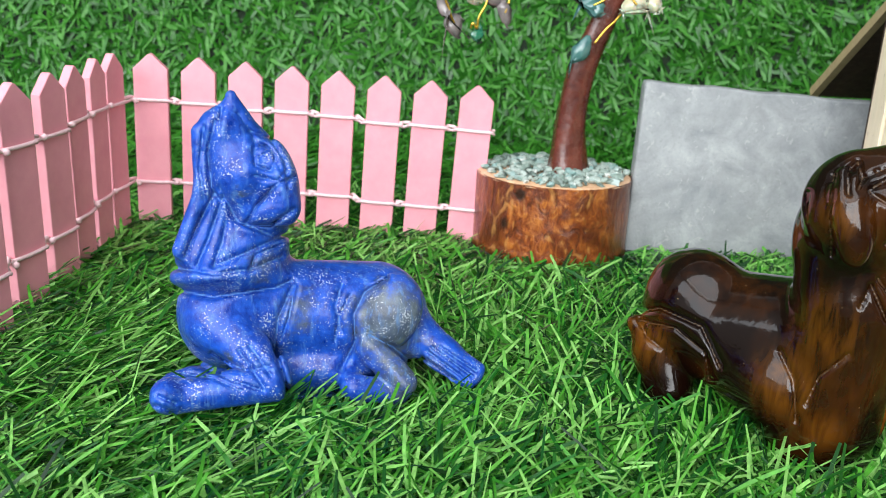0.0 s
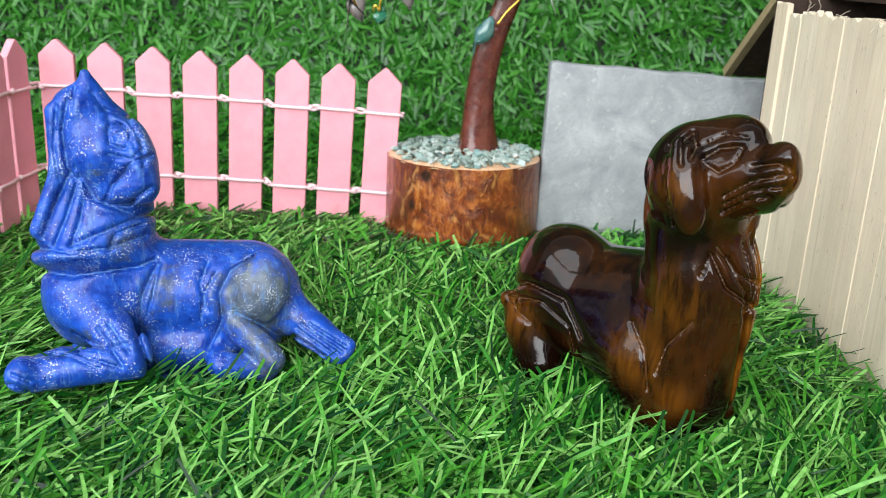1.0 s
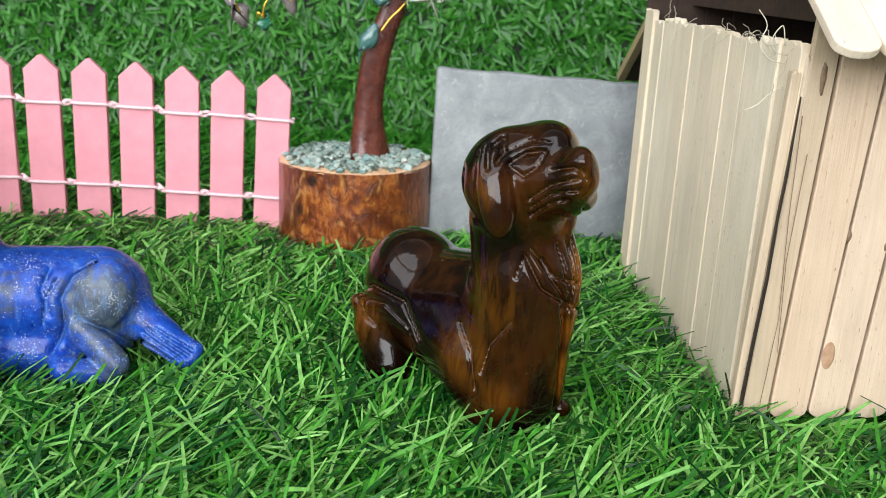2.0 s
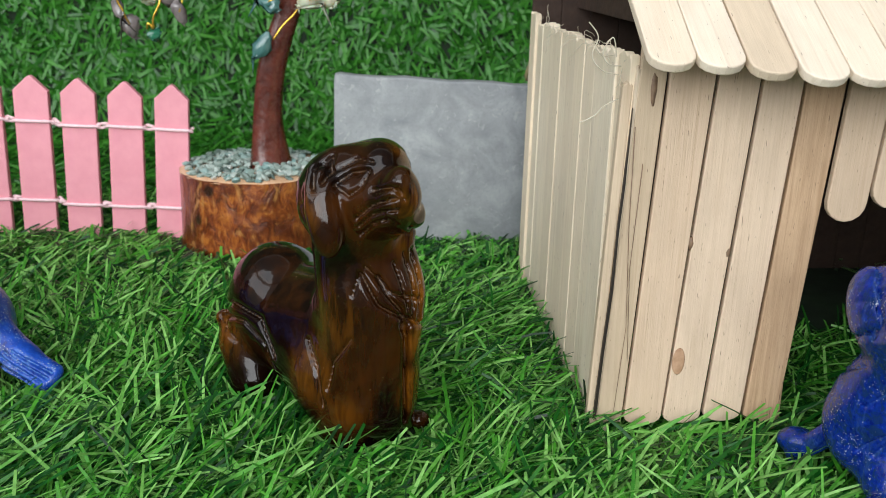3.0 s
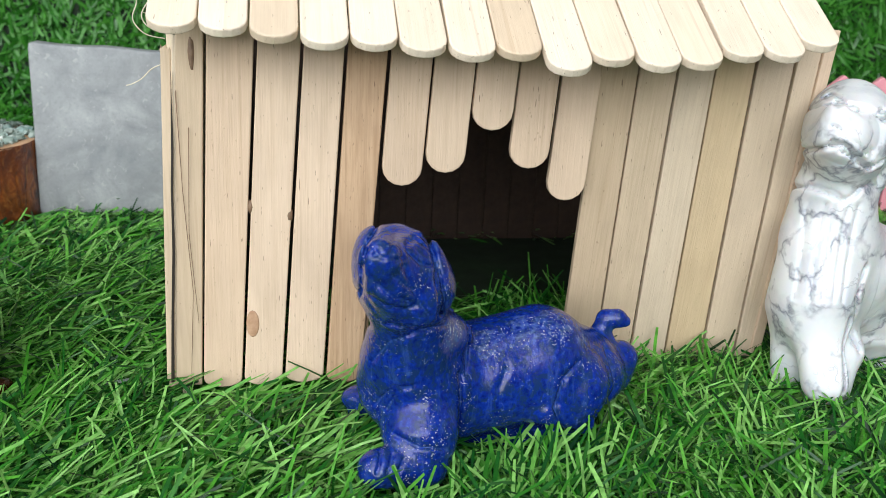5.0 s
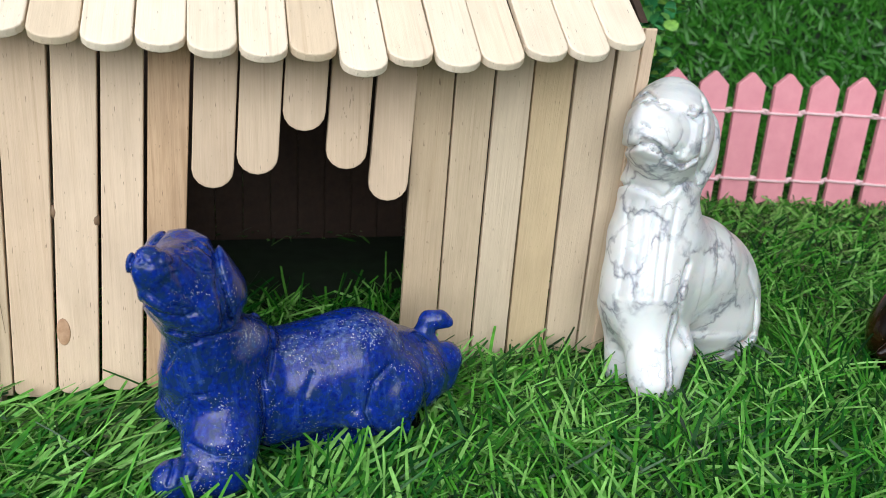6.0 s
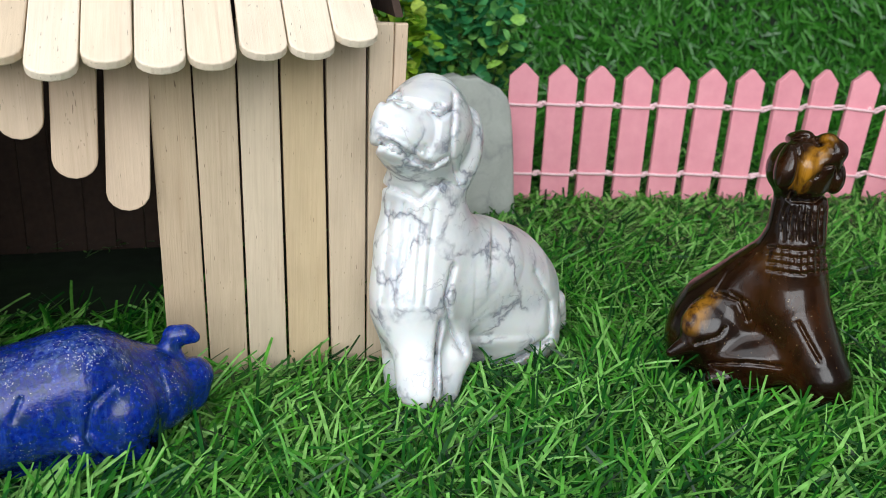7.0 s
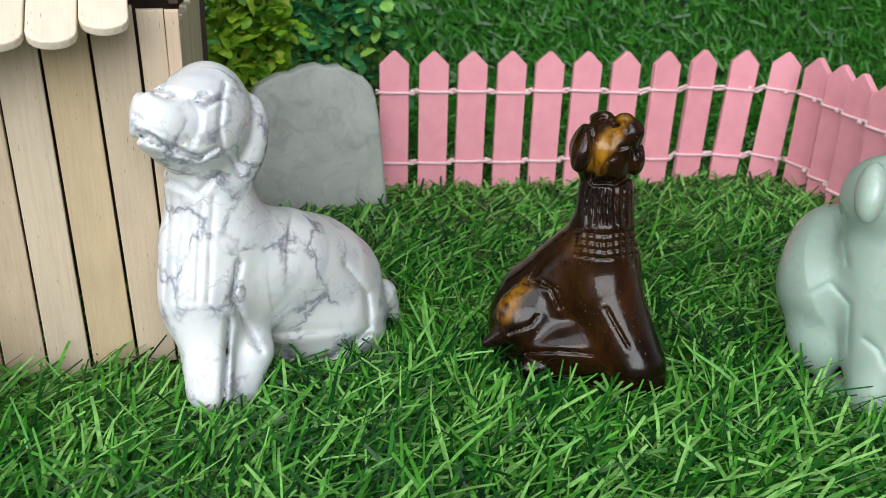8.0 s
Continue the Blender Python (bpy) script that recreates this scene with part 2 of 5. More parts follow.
STICK = wood("birch_stick", (0.67, 0.525, 0.395), (0.58, 0.44, 0.315))
ROOF = wood("pale_birch_stick", (0.80, 0.70, 0.58), (0.73, 0.62, 0.49))
TAN = wood("tan_stick", (0.59, 0.47, 0.34), (0.49, 0.38, 0.265))
GOLDEN = wood("golden_stick", (0.62, 0.49, 0.32), (0.54, 0.41, 0.26))
PALE = wood("pale_stick", (0.67, 0.56, 0.43), (0.59, 0.48, 0.36))
BROWN = wood("brown_streaked_stick", (0.57, 0.4, 0.26), (0.37, 0.23, 0.13))
SIDE = wood("birch_edge", (0.86, 0.77, 0.62), (0.77, 0.66, 0.50))
# brown taken near-black: the unlit inside of the house is put into its colour
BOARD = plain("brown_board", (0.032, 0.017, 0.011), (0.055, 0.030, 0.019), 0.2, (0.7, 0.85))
KHAKI = plain("khaki_board_edge", (0.36, 0.27, 0.14), (0.44, 0.34, 0.19), 0.4, (0.6, 0.8))
KNOT = plain("wood_knot", (0.36, 0.20, 0.11), (0.52, 0.33, 0.21), 0.5)
DIRT = plain("dark_glue", (0.14, 0.085, 0.05), (0.24, 0.15, 0.09), 0.8)
SEAM_SHADE = plain("seam_shade", (0.012, 0.008, 0.005), (0.022, 0.014, 0.009), 0.8)
FIBRE = plain("pale_fibre", (0.50, 0.44, 0.32), (0.64, 0.58, 0.46), 0.6, (0.5, 0.7))
PINK = plain("pink_paint", (0.74, 0.290, 0.345), (0.80, 0.335, 0.39), 0.15, (0.42, 0.55), 0.00012, jitter=500.0)
CORD = plain("pale_pink_cord", (0.78, 0.50, 0.54), (0.86, 0.64, 0.66), 0.9, (0.5, 0.7))
SLATE = slate_mat("grey_slate", (0.19, 0.205, 0.215), (0.35, 0.365, 0.37), (0.14, 0.15, 0.16))
STONE = slate_mat("green_grey_stone", (0.36, 0.38, 0.35), (0.47, 0.50, 0.46), (0.33, 0.35, 0.33))
BARK = bark_mat("varnished_bark")
CUT = plain("cut_wood", (0.50, 0.29, 0.16), (0.66, 0.44, 0.28), 0.4)
TRUNK = plain("brown_resin", (0.060, 0.013, 0.009), (0.15, 0.036, 0.022), 0.16, (0.2, 0.36), 0.0003, 4, coat=0.3)
GOLD = Mat("gold_wire", 0.28, metal=1.0, color=(0.78, 0.50, 0.08)).m
GRAVEL = Mat("green_gravel", 0.45)
_isl = GRAVEL.node("NewGeometry").outputs["Random Per Island"]
GRAVEL.set(color=GRAVEL.ramp(_isl, (0.0, (0.05, 0.08, 0.07)), (0.3, (0.22, 0.29, 0.25)), (0.6, (0.38, 0.44, 0.40)), (0.85, (0.18, 0.30, 0.28)), (1.0, (0.56, 0.58, 0.54))))
GRAVEL = GRAVEL.m
GEM_TEAL = plain("teal_gem", (0.03, 0.10, 0.10), (0.08, 0.19, 0.17), 0.2, (0.12, 0.22), coat=0.5)
GEM_GREEN = plain("green_gem", (0.01, 0.09, 0.05), (0.03, 0.20, 0.11), 0.2, (0.1, 0.2), coat=0.5)
GEM_CLEAR = plain("pale_quartz", (0.40, 0.40, 0.26), (0.58, 0.56, 0.42), 0.2, (0.12, 0.25), coat=0.5, sss=0.3, sss_scale=0.003)
GEM_GREY = plain("smoky_quartz", (0.13, 0.12, 0.12), (0.24, 0.20, 0.19), 0.2, (0.12, 0.25), coat=0.5)
SPOTS_A = (((-4.0, -9.0, 24.0), 3.0), ((17.5, -9.0, 22.5), 9.0), ((21.0, -9.0, 10.0), 6.0), ((-10.6, -12.0, 35.3), 2.0))
SPOTS_C = (((-11.7, -13.5, 32.5), 2.0),)
WORN_C = (((-11.7, -13.5, 32.5), 6.0), ((-1.9, -4.2, 26.3), 6.0), ((6.0, -2.5, 28.3), 7.0), ((13.4, -2.2, 29.4), 7.0), ((19.0, -1.1, 27.1), 6.0))
SPOTS_B = (((20.0, -9.0, 40.0), 5.0, 0.9), ((19.5, -10.0, 29.0), 5.5, 1.0), ((19.0, -9.5, 17.0), 5.5, 0.9), ((17.5, -25.0, 64.0), 5.0, 0.5), ((17.0, -13.0, 52.0), 5.0, 0.5), ((15.4, -13.3, 69.8), 4.0, 0.4),
           ((0.0, -14.0, 34.0), 7.0, 0.18), ((-4.7, -10.2, 20.0), 7.0, 0.2), ((2.3, -15.0, 12.0), 5.0, 0.15), ((-27.0, 22.0, 17.0), 7.0, 0.25), ((-4.9, -19.0, 59.2), 4.0, 0.35))
SPOTS_E = (((-4.0, -4.2, 58.1), 2.4, 1.0), ((-4.0, -5.6, 61.2), 2.4, 1.0), ((-2.4, -5.8, 63.8), 2.3, 1.0), ((0.2, -5.0, 66.0), 2.2, 1.0), ((2.1, -4.7, 68.3), 2.0, 0.9), ((-20.3, 6.5, 19.6), 3.0, 0.6), ((-18.5, 8.0, 23.0), 3.0, 0.6), ((-15.0, 8.4, 25.0), 2.4, 0.5), ((-9.0, -2.0, 38.0), 5.0, 0.25))
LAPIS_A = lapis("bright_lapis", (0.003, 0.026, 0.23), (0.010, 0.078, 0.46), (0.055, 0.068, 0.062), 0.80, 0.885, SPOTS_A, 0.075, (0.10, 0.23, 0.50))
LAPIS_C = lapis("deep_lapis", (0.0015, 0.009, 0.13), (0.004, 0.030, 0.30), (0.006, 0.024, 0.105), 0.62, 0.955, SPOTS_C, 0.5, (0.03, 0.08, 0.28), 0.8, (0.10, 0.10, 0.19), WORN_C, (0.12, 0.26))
TIGER_B = tiger_eye("brown_tiger_eye", (0.005, 0.0016, 0.0009), (0.055, 0.016, 0.0022), (0.33, 0.115, 0.008), (0.3, 0.5, 0.2), SPOTS_B, 0.78)
TIGER_E = tiger_eye("gold_tiger_eye", (0.007, 0.0026, 0.0014), (0.042, 0.0135, 0.003), (0.34, 0.15, 0.010), (0.9, 0.2, 0.4), SPOTS_E, 0.74, (0.12, 0.26))
HOWLITE = howlite("white_howlite")
JADE = plain("pale_green_jade", (0.29, 0.39, 0.33), (0.36, 0.46, 0.395), 0.06, (0.25, 0.36), 0.0002, coat=0.3, sss=0.35, sss_scale=0.005)
TURF = turf("turf_blade", (0.002, 0.024, 0.005), (0.009, 0.118, 0.009), (0.080, 0.350, 0.026), (0.270, 0.580, 0.140))
TURF_BACK = turf("back_turf_blade", (0.016, 0.098, 0.010), (0.028, 0.165, 0.014), (0.045, 0.23, 0.018), (0.080, 0.30, 0.036))
BACKING = plain("turf_backing", (0.003, 0.012, 0.003), (0.006, 0.022, 0.004), 0.05, (0.8, 0.9))
WALL = plain("room_paint", (0.42, 0.42, 0.41), (0.48, 0.475, 0.465), 0.004, (0.7, 0.85))
LEAF_Y = turf("yellow_green_leaf", (0.08, 0.24, 0.02), (0.24, 0.50, 0.03), (0.42, 0.66, 0.04), (0.58, 0.74, 0.10))
LEAF_G = turf("blue_green_leaf", (0.02, 0.13, 0.05), (0.05, 0.30, 0.10), (0.13, 0.48, 0.16), (0.36, 0.64, 0.10))
STEM = plain("plant_stem", (0.03, 0.07, 0.015), (0.05, 0.10, 0.02), 0.3)


# ---- mesh helpers ----
def part(name, bm, material, parent=None, label="", smooth=True):
    """Links a bmesh (in mm) as one mesh object, under a thing or a part where one is given."""
    me = bpy.data.meshes.new(name)
    bmesh.ops.scale(bm, vec=(MM, MM, MM), verts=bm.verts)
    bm.to_mesh(me)
    bm.free()
    return link(name, me, material, parent, label, smooth)


def link(name, me, material, parent=None, label="", smooth=True):
    if material:
        me.materials.append(material)
    if smooth:
        me.shade_smooth()
    ob = new(name, me)
    if parent:
        ob.parent = parent
    if label:
        ob["label"] = label
    return ob


def thing(name, x, y, z, label, category, group="", kind=""):
    ob = new(name)
    ob.empty_display_size = 0.01
    ob.location = (x * MM, y * MM, z * MM)
    return tagged(ob, label, category, group, kind)


def raw_mesh(name, verts, quads):
    """A mesh from numpy arrays: verts in mm, faces all quads."""
    me = bpy.data.meshes.new(name)
    me.vertices.add(len(verts))
    me.vertices.foreach_set("co", (np.asarray(verts, np.float32) * MM).ravel())
    n = len(quads)
    me.loops.add(4 * n)
    me.loops.foreach_set("vertex_index", np.asarray(quads, np.int32).ravel())
    me.polygons.add(n)
    me.polygons.foreach_set("loop_start", np.arange(0, 4 * n, 4, dtype=np.int32))
    me.update(calc_edges=True)
    return me


def box(bm, x0, x1, y0, y1, z0, z1):
    r = bmesh.ops.create_cube(bm, size=1)
    for v in r["verts"]:
        v.co = (x0 + (v.co.x + 0.5) * (x1 - x0), y0 + (v.co.y + 0.5) * (y1 - y0), z0 + (v.co.z + 0.5) * (z1 - z0))
    return r["verts"]


def outline_slab(points, depth, bevel=0.0, segments=2):
    """A flat outline in x and z, given depth along y, with its edges rounded."""
    bm = bmesh.new()
    front = [bm.verts.new((x, 0, z)) for x, z in points]
    face = bm.faces.new(front)
    face.normal_update()
    r = bmesh.ops.extrude_face_region(bm, geom=[face])
    for v in r["geom"]:
        if isinstance(v, bmesh.types.BMVert):
            v.co.y += depth
    bmesh.ops.recalc_face_normals(bm, faces=bm.faces)
    if bevel:
        rim = [e for e in bm.edges if len(e.link_faces) == 2 and e.calc_face_angle(0) > 0.6 and abs(e.verts[0].co.y - e.verts[1].co.y) < 1e-6]
        bmesh.ops.bevel(bm, geom=rim, offset=bevel, segments=segments, affect="EDGES", profile=0.5)
    return bm


def tube_into(bm, pts, r, sides=6, r_end=None):
    pts = [Vector(p) for p in pts]
    rings = []
    side = None
    for i, p in enumerate(pts):
        way = (pts[min(i + 1, len(pts) - 1)] - pts[max(i - 1, 0)]).normalized()
        if side is None:
            side = way.orthogonal().normalized()
        side = (side - way * side.dot(way)).normalized()
        other = way.cross(side)
        rr = r if r_end is None else r + (r_end - r) * i / (len(pts) - 1)
        rings.append([bm.verts.new(p + (side * math.cos(a) + other * math.sin(a)) * rr) for a in (2 * math.pi * k / sides for k in range(sides))])
    for a, b in zip(rings, rings[1:]):
        for k in range(sides):
            bm.faces.new((a[k], a[(k + 1) % sides], b[(k + 1) % sides], b[k]))
    bm.faces.new(rings[0][::-1])
    bm.faces.new(rings[-1])


def spline(pts, n=8):
    """Points on a smooth line through the given ones."""
    p = [Vector(q) for q in pts]
    out = []
    for i in range(len(p) - 1):
        a, b, c, d = p[max(i - 1, 0)], p[i], p[i + 1], p[min(i + 2, len(p) - 1)]
        for k in range(n):
            t = k / n
            out.append(0.5 * ((2 * b) + (c - a) * t + (2 * a - 5 * b + 4 * c - d) * t * t + (3 * b - a - 3 * c + d) * t ** 3))
    return out + [p[-1]]


# ---- sculpted figures: round forms melted together, then cut with grooves ----
class Clay:
    def __init__(self, low, high, cell, far, shift):
        self.low, self.cell = np.array(low, np.float32), cell
        n = np.ceil((np.array(high) - np.array(low)) / cell).astype(int) + 1
        ax = [low[i] + cell * np.arange(n[i], dtype=np.float32) for i in range(3)]
        self.x, self.y, self.z = ax[0][:, None, None], ax[1][None, :, None], ax[2][None, None, :]
        self.f = np.full(tuple(n), 1e3, np.float32)
        self.band = None
        self.first = ((-shift[0], -far, -shift[1]), (1, 0, 0), (0, 0, 1))

    def near(self, low, high, k):
        """The stretch of the grid round a form, with room for its blend."""
        cut = []
        for i in range(3):
            a = (low[i] - k - 1.5 - self.low[i]) / self.cell
            b = (high[i] + k + 1.5 - self.low[i]) / self.cell
            cut.append(slice(max(int(a), 0), max(int(b) + 2, 1)))
        self.cutout = tuple(cut)
        return self.x[cut[0]], self.y[:, cut[1]], self.z[:, :, cut[2]]

    def melt(self, d, k):
        f = self.f[self.cutout]
        h = np.maximum(k - np.abs(f - d), 0) / k
        self.f[self.cutout] = np.minimum(f, d) - h * h * (k * 0.25)

    def blob(self, at, r, turn=0, k=3.0):
        big = max(r[0], r[2]) if turn else 0
        reach = (big or r[0], r[1], big or r[2])
        x, y, z = self.near([p - q for p, q in zip(at, reach)], [p + q for p, q in zip(at, reach)], k)
        x, y, z = x - at[0], y - at[1], z - at[2]
        if turn:
            c, s = math.cos(radians(turn)), math.sin(radians(turn))
            x, z = c * x + s * z, c * z - s * x
        k0 = np.sqrt((x / r[0]) ** 2 + (y / r[1]) ** 2 + (z / r[2]) ** 2)
        k1 = np.sqrt((x / r[0] ** 2) ** 2 + (y / r[1] ** 2) ** 2 + (z / r[2] ** 2) ** 2)
        self.melt((k0 * (k0 - 1) / np.maximum(k1, 1e-4)).astype(np.float32), k)

    def limb(self, a, ra, b, rb, k=3.0):
        ab = [q - p for p, q in zip(a, b)]
        ll = sum(q * q for q in ab)
        x, y, z = self.near([min(p - ra, q - rb) for p, q in zip(a, b)], [max(p + ra, q + rb) for p, q in zip(a, b)], k)
        x, y, z = x - a[0], y - a[1], z - a[2]
        h = np.clip((x * ab[0] + y * ab[1] + z * ab[2]) / ll, 0, 1)
        d = np.sqrt((x - h * ab[0]) ** 2 + (y - h * ab[1]) ** 2 + (z - h * ab[2]) ** 2) - (ra + (rb - ra) * h)
        self.melt(d.astype(np.float32), k)

    def aim(self, eye, right, up):
        """Sets the side from which the next grooves are cut: the tool's place and its axes."""
        if self.band is None:
            self.band = np.flatnonzero(np.abs(self.f) < 5.0)
            i = np.unravel_index(self.band, self.f.shape)
            self.spots = self.low + self.cell * np.stack(i, 1).astype(np.float32)
        eye, right, up = (np.array(p, np.float32) for p in (eye, right, up))
        ahead = np.cross(up, right)
        q = self.spots - eye
        far, deep = -eye @ ahead, q @ ahead
        self.u = far * (q @ right) / deep + eye @ right
        self.v = far * (q @ up) / deep + eye @ up
        self.deep = deep - far

    def cut(self, line, width, depth, to=99.0):
        """A groove along a line, down to a depth behind the middle."""
        near = 5.0 * width + 1.0
        (u0, u1), (v0, v1) = ((min(p[i] for p in line) - near, max(p[i] for p in line) + near) for i in (0, 1))
        at = np.flatnonzero((self.u > u0) & (self.u < u1) & (self.v > v0) & (self.v < v1) & (self.deep < to))
        u, v = self.u[at], self.v[at]
        m = None
        for p, q in zip(line, line[1:]):
            dx, dz = q[0] - p[0], q[1] - p[1]
            h = np.clip(((u - p[0]) * dx + (v - p[1]) * dz) / (dx * dx + dz * dz), 0, 1)
            d = (u - p[0] - h * dx) ** 2 + (v - p[1] - h * dz) ** 2
            m = d if m is None else np.minimum(m, d)
        g = np.exp(-np.sqrt(m) / (0.85 * width))
        lip = np.exp(-m / (9 * width * width))
        self.f.reshape(-1)[self.band[at]] += (depth * g - 0.24 * depth * lip).astype(np.float32)

    def surface(self):
        """Vertices and quads of the zero level (surface nets)."""
        f, cell = self.f, self.cell
        ins = f < 0
        n = np.array(f.shape) - 1
        total = np.zeros((*n, 3), np.float32)
        count = np.zeros(tuple(n), np.float32)
        sl = lambda o, i: slice(o, o + n[i])
        corners = [(a, b, c) for a in (0, 1) for b in (0, 1) for c in (0, 1)]
        for p in corners:
            for axis in range(3):
                if p[axis]:
                    continue
                q = tuple(1 if i == axis else p[i] for i in range(3))
                fa = f[sl(p[0], 0), sl(p[1], 1), sl(p[2], 2)]
                fb = f[sl(q[0], 0), sl(q[1], 1), sl(q[2], 2)]
                cross = (fa < 0) != (fb < 0)
                t = np.where(cross, fa / np.where(cross, fa - fb, 1), 0)
                for i in range(3):
                    total[..., i] += cross * (p[i] + (t if i == axis else 0))
                count += cross
        live = count > 0
        index = np.full(tuple(n), -1, np.int64)
        index[live] = np.arange(live.sum())
        cells = np.argwhere(live)
        verts = self.low + cell * (cells + total[live] / count[live][:, None])
        quads = []
        for axis in range(3):
            b, c = (axis + 1) % 3, (axis + 2) % 3
            lo = [slice(1, -1)] * 3
            lo[axis] = slice(0, -1)
            hi = list(lo)
            hi[axis] = slice(1, None)
            ia, ib = ins[tuple(lo)], ins[tuple(hi)]
            for where, flip in ((ia & ~ib, False), (~ia & ib, True)):
                e = np.argwhere(where)
                e[:, b] += 1
                e[:, c] += 1
                ring = []
                for db, dc in ((-1, -1), (0, -1), (0, 0), (-1, 0)):
                    g = e.copy()
                    g[:, b] += db
                    g[:, c] += dc
                    ring.append(index[g[:, 0], g[:, 1], g[:, 2]])
                ring = np.stack(ring, 1)
                quads.append(ring[:, ::-1] if flip else ring)
        quads = np.concatenate(quads)
        return verts, quads[(quads >= 0).all(1)]


FOOT = np.zeros((900, 500), bool)      # ground taken by things, a millimetre a cell, from x = -150 and y = 120


def take(x, y):
    i, j = np.round(np.asarray(x) + 150).astype(int), np.round(np.asarray(y) - 120).astype(int)
    ok = (i >= 0) & (i < 900) & (j >= 0) & (j < 500)
    return i[ok], j[ok]


def figure(name, carve, spec, material, label, base, cell=0.43):
    clay = Clay(spec["low"], spec["high"], cell, spec["far"], spec["shift"])
    carve(clay)
    v, q = clay.surface()
    rot = np.array(pose(0, 0, 0, *spec["turn"]).to_3x3())
    w = v @ rot.T + np.array(spec["at"])
    w[:, 2] = np.maximum(w[:, 2], GROUND - 0.2)
    solid = (clay.low + cell * np.argwhere(clay.f < 0).astype(np.float32)) @ rot.T.astype(np.float32) + np.array(spec["at"], np.float32)
    solid = solid[(solid[:, 2] > GROUND) & (solid[:, 2] < GROUND + 3.0)]
    FOOT[take(solid[:, 0], solid[:, 1])] = True
    w -= np.array((base[0], base[1], GROUND))
    ob = link(name, raw_mesh(name, w, q), material)
    ob.location = (base[0] * MM, base[1] * MM, GROUND * MM)
    return tagged(ob, label, "figurine", "stone dog figurines")


# ---- the setting ----
def slab_box(name, x0, x1, y0, y1, z0, z1, material, label, category):
    bm = bmesh.new()
    box(bm, x0, x1, y0, y1, z0, z1)
    return tagged(part(name, bm, material, smooth=False), label, category, kind="structure")


bm = bmesh.new()
bmesh.ops.create_grid(bm, x_segments=80, y_segments=60, size=0.5)
for v in bm.verts:
    v.co = (250 + v.co.x * 3200, -140 + v.co.y * 2280, 0)
    v.co.z = GROUND + 0.5 * noise.noise((v.co.x / 90, v.co.y / 90, 0))
tagged(part("ground", bm, BACKING), "dark green backing of the artificial turf", "ground", kind="structure")
slab_box("wall_turf_back", -1350, 1850, BACK, BACK + 12, GROUND, 620, BACKING, "upright dark green turf backing behind the display", "wall")
# room shell out of view, added to bound and bounce the light
slab_box("wall_north", -1400, 1900, 1000, 1050, GROUND - 3, 1400, WALL, "plain grey painted room wall", "wall")
# opening added only to let the front fill through
bm = bmesh.new()
for x0, x1, z0, z1 in ((-1400, -1300, GROUND - 3, 1400), (600, 1900, GROUND - 3, 1400), (-1300, 600, GROUND - 3, 550), (-1300, 600, 1350, 1400)):
    box(bm, x0, x1, -1330, -1280, z0, z1)
tagged(part("wall_south", bm, WALL, smooth=False), "unseen plain grey painted room wall with a wide opening added for the front fill", "wall", kind="structure")
# no window known here: the gap is added for the side fill
bm = bmesh.new()
for y0, y1, z0, z1 in ((-1280, -1100, GROUND - 3, 1400), (200, 1000, GROUND - 3, 1400), (-1100, 200, GROUND - 3, 400), (-1100, 200, 1200, 1400)):
    box(bm, -1400, -1350, y0, y1, z0, z1)
tagged(part("wall_west", bm, WALL, smooth=False), "unseen plain grey painted room wall with an opening added for the side fill", "wall", kind="structure")
slab_box("wall_east", 1850, 1900, -1280, 1000, GROUND - 3, 1400, WALL, "plain grey painted room wall", "wall")
bm = bmesh.new()
for x0, x1, y0, y1 in ((-1400, -1100, -1330, 1050), (600, 1900, -1330, 1050), (-1100, 600, -1330, -1250), (-1100, 600, 50, 1050)):
    box(bm, x0, x1, y0, y1, 1400, 1440)
tagged(part("ceiling", bm, WALL, smooth=False), "plain ceiling with a wide skylight opening", "ceiling", kind="structure")

# ---- figures ----
def tread(ob, height=3.5):
    """Marks the ground under a thing, row by row."""
    for o in (ob, *ob.children_recursive):
        if o.type != "MESH":
            continue
        co = np.empty(3 * len(o.data.vertices), np.float32)
        o.data.vertices.foreach_get("co", co)
        bpy.context.view_layer.update()
        m = np.array(o.matrix_world)
        co = (co.reshape(-1, 3) @ m[:3, :3].T + m[:3, 3]) * 1000
        low = co[co[:, 2] < height]
        i, j = take(low[:, 0], low[:, 1])
        for row in np.unique(j):
            c = i[j == row]
            FOOT[c.min():c.max() + 1, row] = True


